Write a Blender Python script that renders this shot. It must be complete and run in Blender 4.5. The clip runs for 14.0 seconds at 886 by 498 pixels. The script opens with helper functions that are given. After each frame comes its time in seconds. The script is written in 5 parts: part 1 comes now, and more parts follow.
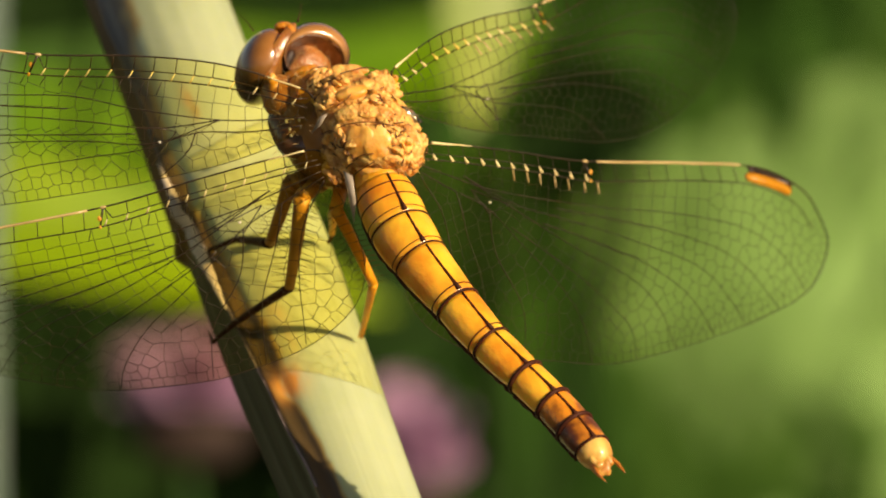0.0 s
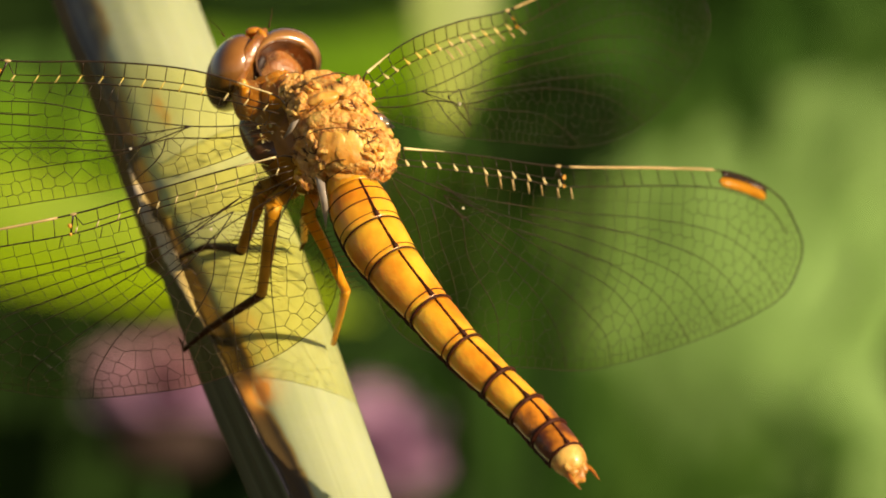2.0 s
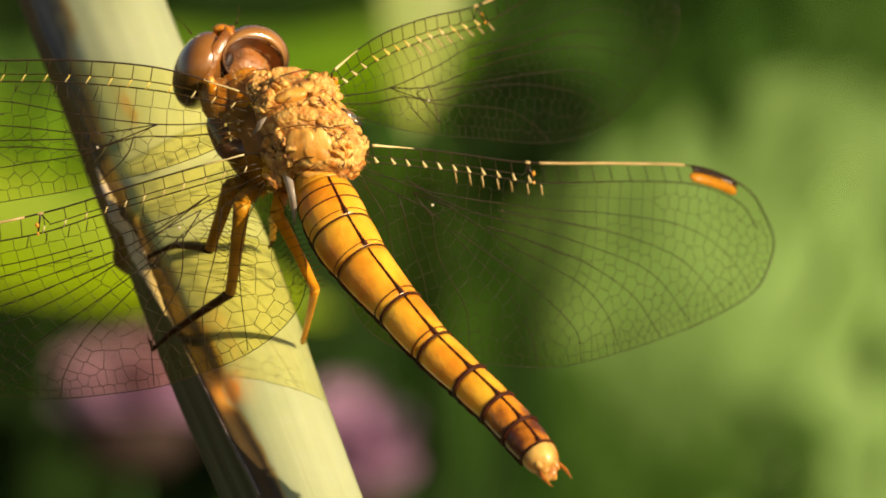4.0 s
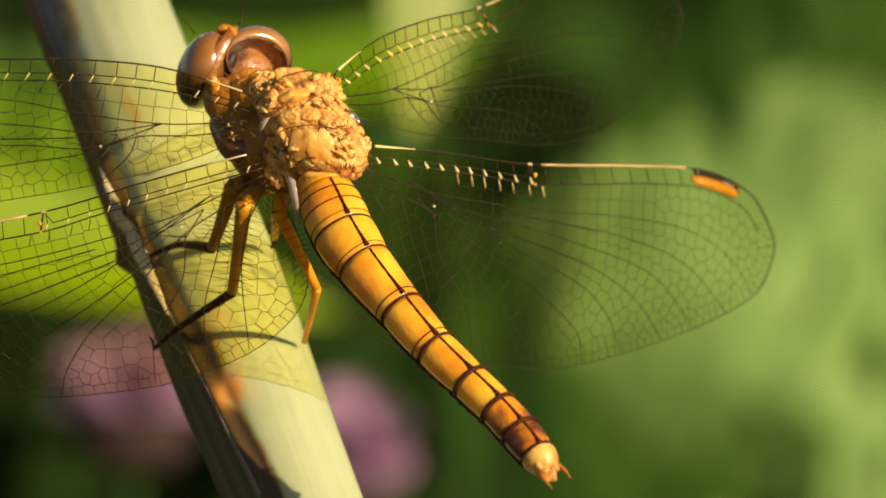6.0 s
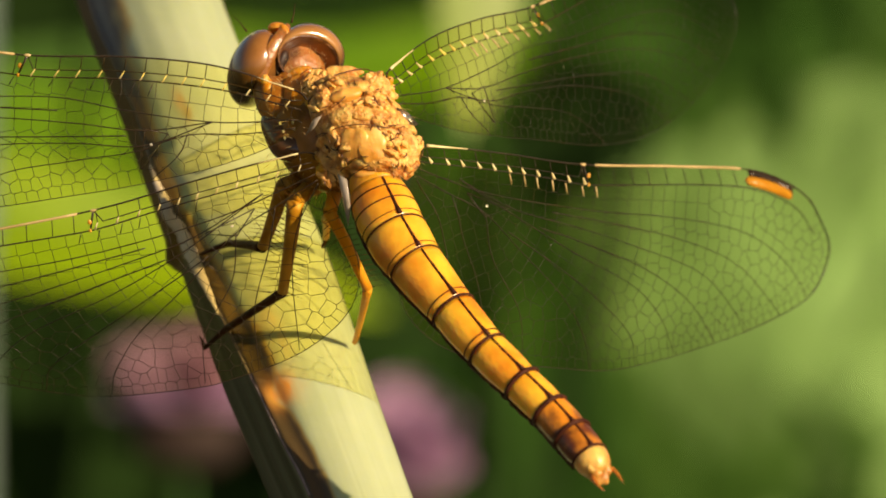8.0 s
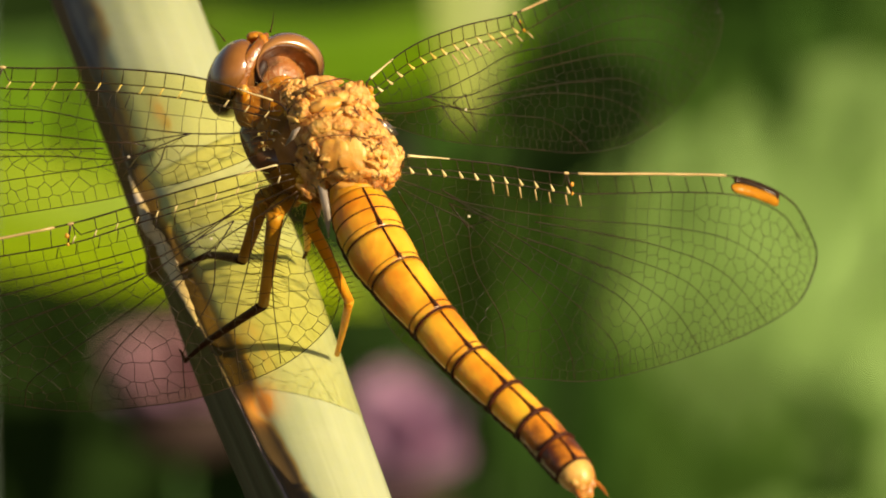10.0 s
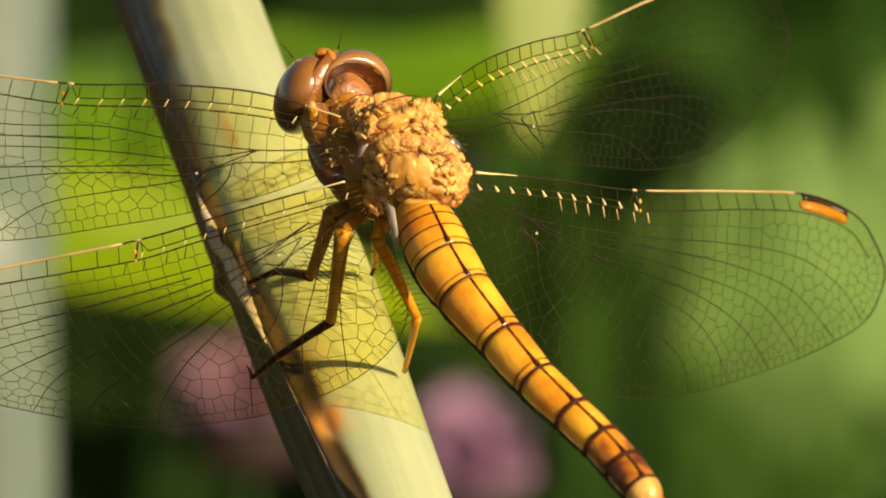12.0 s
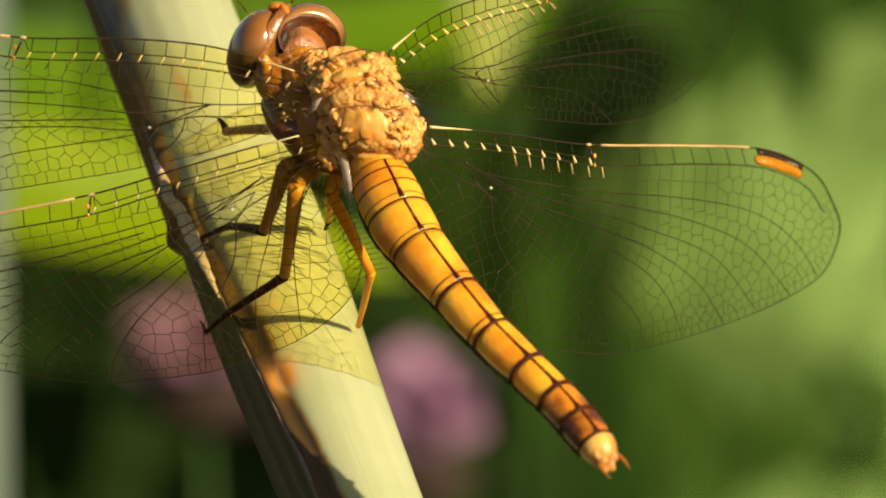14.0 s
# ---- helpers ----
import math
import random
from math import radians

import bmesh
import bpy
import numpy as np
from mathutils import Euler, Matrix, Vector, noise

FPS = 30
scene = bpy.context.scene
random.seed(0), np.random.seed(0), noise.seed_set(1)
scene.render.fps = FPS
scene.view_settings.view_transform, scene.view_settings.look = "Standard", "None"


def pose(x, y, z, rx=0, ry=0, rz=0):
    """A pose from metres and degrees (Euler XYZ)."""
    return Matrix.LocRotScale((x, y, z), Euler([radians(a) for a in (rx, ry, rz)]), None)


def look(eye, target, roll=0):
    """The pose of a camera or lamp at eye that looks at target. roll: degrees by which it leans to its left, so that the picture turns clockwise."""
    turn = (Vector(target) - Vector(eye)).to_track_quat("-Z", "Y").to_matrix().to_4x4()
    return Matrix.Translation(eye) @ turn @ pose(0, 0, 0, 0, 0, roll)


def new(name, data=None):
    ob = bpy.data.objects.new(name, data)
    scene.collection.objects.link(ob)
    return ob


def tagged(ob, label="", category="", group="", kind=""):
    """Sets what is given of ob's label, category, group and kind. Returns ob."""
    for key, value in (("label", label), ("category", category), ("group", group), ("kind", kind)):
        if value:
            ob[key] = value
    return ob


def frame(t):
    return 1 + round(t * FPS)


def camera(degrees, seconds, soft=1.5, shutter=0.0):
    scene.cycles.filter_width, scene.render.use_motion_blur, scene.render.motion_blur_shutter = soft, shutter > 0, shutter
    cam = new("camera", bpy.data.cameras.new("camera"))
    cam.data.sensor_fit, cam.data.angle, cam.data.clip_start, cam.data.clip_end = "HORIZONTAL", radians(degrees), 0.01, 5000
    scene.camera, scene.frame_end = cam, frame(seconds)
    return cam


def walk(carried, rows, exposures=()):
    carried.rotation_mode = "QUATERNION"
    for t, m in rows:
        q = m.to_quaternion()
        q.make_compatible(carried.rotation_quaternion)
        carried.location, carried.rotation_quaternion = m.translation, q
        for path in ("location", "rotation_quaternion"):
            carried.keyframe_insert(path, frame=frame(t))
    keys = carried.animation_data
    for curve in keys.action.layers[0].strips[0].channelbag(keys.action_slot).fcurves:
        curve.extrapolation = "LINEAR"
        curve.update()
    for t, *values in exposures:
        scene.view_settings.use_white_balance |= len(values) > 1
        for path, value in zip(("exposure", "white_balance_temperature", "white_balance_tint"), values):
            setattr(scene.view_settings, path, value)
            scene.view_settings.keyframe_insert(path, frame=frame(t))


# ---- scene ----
from mathutils.geometry import delaunay_2d_cdt

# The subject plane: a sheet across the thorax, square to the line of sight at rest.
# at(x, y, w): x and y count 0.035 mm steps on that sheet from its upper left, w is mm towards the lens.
STEP, REACH, PITCH = 55.0 / 1568.0, 331.0, 12.0
CP, SP = math.cos(radians(PITCH)), math.sin(radians(PITCH))
BASE = Matrix(((1, 0, 0, 0), (0, SP, -CP, 0), (0, CP, SP, 0.75), (0, 0, 0, 1)))


def at(x, y, w=0.0):
    k = STEP * (1 - w / REACH)
    return Vector(((x - 784) * k, (441 - y) * k, w))


def world(p):
    """Sheet millimetres to world metres."""
    return BASE @ (Vector(p) * 0.001)


# ---- camera ----
cam = camera(9.5, 14.0, soft=1.85, shutter=0.0)
FOCAL = 784 / math.tan(radians(4.75))
cam.data.dof.use_dof = True
cam.data.dof.focus_distance = REACH * 0.001 * 1.007 + 0.002
cam.data.dof.aperture_fstop = 49.0


def aim(size, roll, right, down, east=0.0, north=0.0):
    """The pose in which the subject shows size times as large, rolled, and shifted on the sheet; the eye stands east and north mm off the axis."""
    right, down = right + east / STEP * size, down - north / STEP * size
    turn = pose(0, 0, 0, 0, 0, roll) @ pose(0, 0, 0, 0, math.degrees(right / FOCAL), 0) @ pose(0, 0, 0, math.degrees(down / FOCAL))
    return BASE @ Matrix.Translation((east * 0.001, north * 0.001, REACH * 0.001 / size)) @ turn


walk(cam, [
    (0.0, aim(0.9740, 0.25, -1.0, -80.0, -0.7, -1.0)),
    (0.5, aim(0.9752, 0.11, -39.3, -81.1, -0.7, -1.0)),
    (1.0, aim(0.9774, -0.26, -60.8, -73.9, -0.7, -1.0)),
    (1.5, aim(0.9773, 0.03, -77.6, -74.8, -0.7, -1.0)),
    (2.0, aim(0.9799, 0.07, -49.4, -69.4, -0.7, -1.0)),
    (2.5, aim(0.9814, 0.05, -96.7, -71.9, -0.7, -1.0)),
    (3.0, aim(0.9791, -0.16, -105.6, -75.5, -0.7, -1.0)),
    (3.2, aim(0.9837, -0.29, -103.9, -73.9, -0.7, -1.0)),
    (5.3, aim(0.9857, -0.17, -103.3, -78.5, -0.7, -1.0)),
    (5.5, aim(0.9846, 0.13, -104.8, -98.3, -0.7, -1.0)),
    (6.0, aim(0.9827, 0.08, -100.6, -73.1, -0.7, -1.0)),
    (6.5, aim(0.9860, 0.13, -54.4, -57.2, -0.7, -1.0)),
    (7.0, aim(0.9852, 0.13, -12.1, -41.3, -0.7, -1.0)),
    (7.5, aim(0.9870, 0.24, -12.7, -33.6, -0.7, -1.0)),
    (7.7, aim(0.9883, 0.36, -6.5, -52.3, -0.7, -1.0)),
    (9.8, aim(0.9993, 0.13, -53.2, -65.1, 0.7, 1.0)),
    (10.0, aim(1.0013, -0.04, -41.4, -53.8, 0.7, 1.0)),
    (10.2, aim(1.0014, -0.1, -45.0, -43.0, 0.7, 1.0)),
    (10.3, aim(1.0015, -0.15, -47.0, -33.0, 0.7, 1.0)),
    (10.4, aim(1.0015, -0.2, -50.0, 13.0, 0.7, 1.0)),
    (10.5, aim(1.0016, -0.22, -52.5, 60.6, 0.7, 1.0)),
    (10.6, aim(1.0013, -0.18, -56.0, 69.0, 0.7, 1.0)),
    (10.7, aim(1.001, -0.13, -46.0, 52.0, 0.7, 1.0)),
    (10.8, aim(1.0006, -0.08, -32.0, 38.0, 0.7, 1.0)),
    (10.9, aim(1.0003, -0.04, -9.0, 24.0, 0.7, 1.0)),
    (11.0, aim(1.0000, 0.00, 0.0, 0.0, 0.7, 1.0)),
    (11.5, aim(1.0014, 0.05, 37.3, -26.3, 0.7, 1.0)),
    (12.0, aim(1.0019, 0.04, 78.4, -23.9, 0.7, 1.0)),
    (12.5, aim(1.0017, 0.09, 95.4, 12.3, 0.7, 1.0)),
    (12.9, aim(1.0015, 0.23, 23.0, 1.0, 0.7, 1.0)),
    (13.0, aim(1.0015, 0.27, 6.6, -31.0, 0.7, 1.0)),
    (13.1, aim(1.0018, 0.26, 8.0, -65.0, 0.7, 1.0)),
    (13.2, aim(1.0023, 0.25, 9.0, -88.0, 0.7, 1.0)),
    (13.3, aim(1.0028, 0.24, 6.0, -106.0, 0.7, 1.0)),
    (13.5, aim(1.0039, 0.21, 5.8, -123.7, 0.7, 1.0)),
    (13.7, aim(1.0045, 0.15, 0.0, -118.0, 0.7, 1.0)),
    (13.8, aim(1.0048, 0.12, -3.0, -103.0, 0.7, 1.0)),
    (14.0, aim(1.0054, 0.06, -2.7, -104.3, 0.7, 1.0)),
], exposures=[(0.0, 0.09, 8050, 11.5), (7.7, 0.08, 8050, 11.5), (9.8, 0.11, 8050, 11.5), (14.0, 0.11, 8050, 11.5)])

# ---- light ----
SUN_FROM = (BASE.to_3x3() @ Vector((0.72, 0.33, 0.62))).normalized()
w = bpy.data.worlds.new("sky")
scene.world = w
w.use_nodes = True
nt = w.node_tree
sky = nt.nodes.new("ShaderNodeTexSky")
sky.sky_type, sky.sun_disc = "NISHITA", False
sky.sun_elevation = math.asin(SUN_FROM.z)
sky.sun_rotation = math.atan2(SUN_FROM.x, SUN_FROM.y)
nt.links.new(sky.outputs[0], nt.nodes["Background"].inputs[0])
nt.nodes["Background"].inputs[1].default_value = 0.068
sun = new("sun", bpy.data.lights.new("sun", "SUN"))
sun.data.energy, sun.data.angle, sun.data.color = 6.3, radians(0.53), (1.0, 0.865, 0.70)
sun.matrix_basis = look((0, 0, 3), Vector((0, 0, 3)) - SUN_FROM)


# ---- materials ----
def mat(name, color, rough=0.5, color2=None, scale=400.0, bump=0.0, bump_scale=1500.0, sss=0.0, spec=0.5,
        translucent=0.0, trans_color=None, metal=0.0, coat=0.0, detail=4.0, spread=(0.35, 0.65), random_tint=0.0):
    m = bpy.data.materials.new(name)
    m.use_nodes = True
    t = m.node_tree
    b = t.nodes["Principled BSDF"]
    b.inputs["Roughness"].default_value = rough
    b.inputs["Metallic"].default_value = metal
    b.inputs["Specular IOR Level"].default_value = spec
    b.inputs["Coat Weight"].default_value = coat
    b.inputs["Coat Roughness"].default_value = 0.14
    if sss:
        b.inputs["Subsurface Weight"].default_value = sss
        b.inputs["Subsurface Radius"].default_value = (0.0020, 0.0009, 0.0003)
        b.inputs["Subsurface Scale"].default_value = 1.0
    co = t.nodes.new("ShaderNodeTexCoord")
    n1 = t.nodes.new("ShaderNodeTexNoise")
    n1.inputs["Scale"].default_value, n1.inputs["Detail"].default_value = scale, detail
    t.links.new(co.outputs["Object"], n1.inputs["Vector"])
    ramp = t.nodes.new("ShaderNodeValToRGB")
    ramp.color_ramp.elements[0].position, ramp.color_ramp.elements[1].position = spread
    ramp.color_ramp.elements[0].color = (*color, 1)
    ramp.color_ramp.elements[1].color = (*(color2 or color), 1)
    t.links.new(n1.outputs["Fac"], ramp.inputs["Fac"])
    out = ramp.outputs["Color"]
    if random_tint:
        info = t.nodes.new("ShaderNodeObjectInfo")
        hue = t.nodes.new("ShaderNodeHueSaturation")
        mr = t.nodes.new("ShaderNodeMapRange")
        mr.inputs["To Min"].default_value, mr.inputs["To Max"].default_value = 1 - random_tint, 1 + random_tint
        t.links.new(info.outputs["Random"], mr.inputs["Value"])
        t.links.new(mr.outputs["Result"], hue.inputs["Value"])
        t.links.new(out, hue.inputs["Color"])
        out = hue.outputs["Color"]
    t.links.new(out, b.inputs["Base Color"])
    if bump:
        n2 = t.nodes.new("ShaderNodeTexNoise")
        n2.inputs["Scale"].default_value, n2.inputs["Detail"].default_value = bump_scale, 3.0
        t.links.new(co.outputs["Object"], n2.inputs["Vector"])
        bp = t.nodes.new("ShaderNodeBump")
        bp.inputs["Strength"].default_value, bp.inputs["Distance"].default_value = bump, 0.0002
        t.links.new(n2.outputs["Fac"], bp.inputs["Height"])
        t.links.new(bp.outputs["Normal"], b.inputs["Normal"])
    if translucent:
        tr = t.nodes.new("ShaderNodeBsdfTranslucent")
        tr.inputs["Color"].default_value = (*(trans_color or color), 1)
        mx = t.nodes.new("ShaderNodeMixShader")
        mx.inputs[0].default_value = translucent
        t.links.new(b.outputs[0], mx.inputs[1])
        t.links.new(tr.outputs[0], mx.inputs[2])
        t.links.new(mx.outputs[0], t.nodes["Material Output"].inputs[0])
    return m


def membrane_material(name, tint, gloss):
    """Thin clear wing skin: light goes straight through, tinted, with a film of gloss."""
    m = bpy.data.materials.new(name)
    m.use_nodes = True
    t = m.node_tree
    t.nodes.remove(t.nodes["Principled BSDF"])
    tr = t.nodes.new("ShaderNodeBsdfTransparent")
    am = t.nodes.new("ShaderNodeAttribute")
    am.attribute_name = "amber"
    tm = t.nodes.new("ShaderNodeMixRGB")
    tm.inputs[1].default_value = (*tint, 1)
    tm.inputs[2].default_value = (1.0, 0.94, 0.54, 1)
    t.links.new(am.outputs["Fac"], tm.inputs[0])
    t.links.new(tm.outputs[0], tr.inputs[0])
    gl = t.nodes.new("ShaderNodeBsdfGlossy")
    gl.inputs["Roughness"].default_value = 0.22
    gl.inputs["Color"].default_value = (1.0, 0.95, 0.85, 1)
    df = t.nodes.new("ShaderNodeBsdfTranslucent")
    df.inputs[0].default_value = (0.36, 0.48, 0.20, 1)
    m0 = t.nodes.new("ShaderNodeMixShader")
    m0.inputs[0].default_value = 0.02
    t.links.new(tr.outputs[0], m0.inputs[1])
    t.links.new(df.outputs[0], m0.inputs[2])
    co = t.nodes.new("ShaderNodeTexCoord")
    nz = t.nodes.new("ShaderNodeTexNoise")
    nz.inputs["Scale"].default_value = 400.0
    bp = t.nodes.new("ShaderNodeBump")
    bp.inputs["Strength"].default_value, bp.inputs["Distance"].default_value = 0.5, 0.0003
    t.links.new(co.outputs["Object"], nz.inputs["Vector"])
    t.links.new(nz.outputs["Fac"], bp.inputs["Height"])
    t.links.new(bp.outputs["Normal"], gl.inputs["Normal"])
    fr = t.nodes.new("ShaderNodeFresnel")
    fr.inputs["IOR"].default_value = 1.35
    mu = t.nodes.new("ShaderNodeMath")
    mu.operation = "MULTIPLY"
    mu.inputs[1].default_value = gloss
    t.links.new(fr.outputs[0], mu.inputs[0])
    mx = t.nodes.new("ShaderNodeMixShader")
    t.links.new(mu.outputs[0], mx.inputs[0])
    t.links.new(m0.outputs[0], mx.inputs[1])
    t.links.new(gl.outputs[0], mx.inputs[2])
    t.links.new(mx.outputs[0], t.nodes["Material Output"].inputs[0])
    return m


M_AMBER = mat("amber_cuticle", (0.70, 0.20, 0.008), 0.36, (0.94, 0.48, 0.042), 300, 0.25, 2500, sss=0.35, coat=0.2, spread=(0.30, 0.58))
M_RUST = mat("rust_cuticle", (0.33, 0.085, 0.012), 0.38, (0.62, 0.22, 0.02), 420, 0.25, 2500, sss=0.2, coat=0.15)
M_STRAW = mat("straw_cuticle", (0.66, 0.26, 0.035), 0.44, (0.90, 0.46, 0.11), 700, 0.3, 2500, sss=0.3, coat=0.25)


def thorax_material():
    """Golden cuticle whose sutures, a mesh attribute, are tanned brown."""
    m = mat("thorax_cuticle", (0.52, 0.19, 0.030), 0.46, (0.93, 0.53, 0.145), 1400, 1.0, 4200, sss=0.2, coat=0.06)
    t = m.node_tree
    b = t.nodes["Principled BSDF"]
    src = b.inputs["Base Color"].links[0].from_socket
    a = t.nodes.new("ShaderNodeAttribute")
    a.attribute_name = "suture"
    mx = t.nodes.new("ShaderNodeMixRGB")
    mx.inputs[2].default_value = (0.16, 0.05, 0.010, 1)
    t.links.new(a.outputs["Fac"], mx.inputs[0])
    t.links.new(src, mx.inputs[1])
    t.links.new(mx.outputs[0], b.inputs["Base Color"])
    return m


M_BROWN = mat("mottled_cuticle", (0.12, 0.028, 0.005), 0.34, (0.72, 0.25, 0.020), 430, 0.4, 2200, sss=0.15, coat=0.3, spread=(0.42, 0.60))
M_TAIL = mat("tail_cuticle", (0.42, 0.17, 0.030), 0.4, (0.78, 0.46, 0.12), 600, 0.3, 2500, sss=0.3, coat=0.2)
M_THORAX = thorax_material()
M_PLEURON = mat("pleuron_cuticle", (0.13, 0.048, 0.009), 0.4, (0.34, 0.14, 0.026), 300, 0.4, 1500, spec=0.3, coat=0.2)
M_CREASE = mat("crease_brown", (0.055, 0.018, 0.006), 0.4, (0.14, 0.05, 0.015), 900, spec=0.3)
M_PANEL = mat("brown_panel", (0.075, 0.026, 0.012), 0.16, (0.16, 0.06, 0.025), 500, 0.15, 1500, coat=0.8)
M_DARK = mat("dark_chitin", (0.035, 0.010, 0.006), 0.5, (0.070, 0.022, 0.012), 900, 0.2, 3000, spec=0.08)
M_VEIN = mat("vein_chitin", (0.014, 0.008, 0.004), 0.35, (0.035, 0.020, 0.009), 700, spec=0.3)
M_NET = mat("net_chitin", (0.012, 0.008, 0.004), 0.4, (0.030, 0.018, 0.008), 700, spec=0.3)
M_PALEVEIN = mat("pale_vein", (0.62, 0.48, 0.20), 0.4, (0.80, 0.68, 0.36), 700)
M_SILVER = mat("silvery_skin", (0.34, 0.27, 0.19), 0.25, (0.58, 0.52, 0.44), 500, 0.4, 1500, coat=0.5, translucent=0.3, trans_color=(0.6, 0.45, 0.25))
M_COSTA = mat("straw_vein", (0.38, 0.26, 0.10), 0.35, (0.58, 0.42, 0.19), 300)
M_NODUS = mat("amber_nodus", (0.75, 0.33, 0.03), 0.2, (0.9, 0.5, 0.09), 900, coat=0.8, translucent=0.3, trans_color=(0.9, 0.4, 0.05))
M_STIGMA = mat("orange_stigma", (0.52, 0.21, 0.012), 0.4, (0.68, 0.30, 0.022), 800, 0.3, 2500, translucent=0.3, trans_color=(0.7, 0.26, 0.02))


def eye_material():
    """Compound eye: tan brown above, shading into near black below, under a clear gloss."""
    m = mat("eye_brown", (0.27, 0.105, 0.02), 0.22, (0.40, 0.19, 0.05), 300, 0.05, 12000, coat=1.0)
    t = m.node_tree
    b = t.nodes["Principled BSDF"]
    src = b.inputs["Base Color"].links[0].from_socket
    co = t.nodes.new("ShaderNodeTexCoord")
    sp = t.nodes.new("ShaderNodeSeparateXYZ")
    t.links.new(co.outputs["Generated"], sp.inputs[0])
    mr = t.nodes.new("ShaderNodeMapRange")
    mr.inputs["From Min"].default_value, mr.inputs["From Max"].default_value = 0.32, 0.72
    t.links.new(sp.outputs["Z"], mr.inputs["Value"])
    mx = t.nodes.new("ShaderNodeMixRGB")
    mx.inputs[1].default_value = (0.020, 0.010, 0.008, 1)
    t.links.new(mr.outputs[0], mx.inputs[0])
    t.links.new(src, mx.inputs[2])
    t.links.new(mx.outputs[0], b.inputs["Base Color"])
    return m


M_EYE = eye_material()
M_BAND = mat("band_cuticle", (0.22, 0.075, 0.012), 0.32, (0.46, 0.18, 0.030), 420, 0.5, 2200, sss=0.2, coat=0.4)
M_HOLLOW = mat("hollow_brown", (0.10, 0.032, 0.007), 0.42, (0.34, 0.12, 0.022), 500, 0.6, 1800, sss=0.1, coat=0.2, spread=(0.42, 0.60))
M_PIT = mat("pit_dark", (0.020, 0.008, 0.004), 0.6, (0.05, 0.018, 0.008), 700)
M_HEAD = mat("head_cuticle", (0.46, 0.15, 0.012), 0.35, (0.74, 0.31, 0.03), 420, 0.6, 2200, sss=0.4)
M_LEG = mat("leg_cuticle", (0.34, 0.15, 0.025), 0.42, (0.56, 0.28, 0.07), 500, 0.4, 2500, sss=0.1)
# brighter copy of the leg colour, for the leg that is in sun
M_LEGLIT = mat("leg_lit_orange", (0.62, 0.24, 0.02), 0.42, (0.75, 0.34, 0.04), 500, 0.4, 2500, sss=0.2)
M_HAIR = mat("hair", (0.62, 0.44, 0.20), 0.5, (0.82, 0.66, 0.40), 900, translucent=0.4, trans_color=(0.8, 0.6, 0.3))
M_MEMBRANE = membrane_material("wing_membrane", (0.975, 0.975, 0.90), 0.012)


def stem_material():
    """Pale green skin with fine lengthwise fibres, stained brown where the sheath has dried, the left flank's shade
    painted in.
    """
    m = mat("stem_green", (0.355, 0.41, 0.22), 0.42, (0.435, 0.485, 0.295), 90, 0.10, 1200, sss=0.3)
    m.node_tree.nodes["Principled BSDF"].inputs["Subsurface Radius"].default_value = (0.0018, 0.0015, 0.0007)
    t = m.node_tree
    b = t.nodes["Principled BSDF"]
    src = b.inputs["Base Color"].links[0].from_socket
    at1 = t.nodes.new("ShaderNodeAttribute")
    at1.attribute_name = "stain_shade"
    co = t.nodes.new("ShaderNodeTexCoord")
    nz = t.nodes.new("ShaderNodeTexNoise")
    nz.inputs["Scale"].default_value, nz.inputs["Detail"].default_value = 500.0, 6.0
    t.links.new(co.outputs["Object"], nz.inputs["Vector"])
    ad = t.nodes.new("ShaderNodeMath")
    ad.operation = "MULTIPLY_ADD"
    ad.inputs[1].default_value, ad.inputs[2].default_value = 0.28, -0.14
    t.links.new(nz.outputs["Fac"], ad.inputs[0])
    sm = t.nodes.new("ShaderNodeMath")
    sm.operation, sm.use_clamp = "ADD", True
    t.links.new(ad.outputs[0], sm.inputs[0])
    t.links.new(at1.outputs["Fac"], sm.inputs[1])
    rp = t.nodes.new("ShaderNodeValToRGB")
    e = rp.color_ramp.elements
    e[0].position, e[0].color = 0.18, (1, 1, 1, 1)
    e[1].position, e[1].color = 0.95, (0.19, 0.105, 0.06, 1)
    k = rp.color_ramp.elements.new(0.45)
    k.color = (0.95, 0.58, 0.28, 1)
    k = rp.color_ramp.elements.new(0.7)
    k.color = (0.38, 0.20, 0.11, 1)
    t.links.new(sm.outputs[0], rp.inputs["Fac"])
    mx = t.nodes.new("ShaderNodeMixRGB")
    mx.blend_type = "MULTIPLY"
    mx.inputs[0].default_value = 1.0
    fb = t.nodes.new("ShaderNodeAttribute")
    fb.attribute_name = "fibre_shade"
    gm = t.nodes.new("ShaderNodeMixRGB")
    # near-black green for the fibres and for the painted shade of the flank
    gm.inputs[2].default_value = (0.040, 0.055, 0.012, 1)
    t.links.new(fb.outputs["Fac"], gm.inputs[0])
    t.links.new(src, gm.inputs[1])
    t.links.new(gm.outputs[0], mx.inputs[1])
    t.links.new(rp.outputs["Color"], mx.inputs[2])
    oc = t.nodes.new("ShaderNodeAttribute")
    oc.attribute_name = "ochre"
    om = t.nodes.new("ShaderNodeMixRGB")
    om.inputs[2].default_value = (0.72, 0.27, 0.035, 1)
    t.links.new(oc.outputs["Fac"], om.inputs[0])
    t.links.new(mx.outputs[0], om.inputs[1])
    t.links.new(om.outputs[0], b.inputs["Base Color"])
    return m


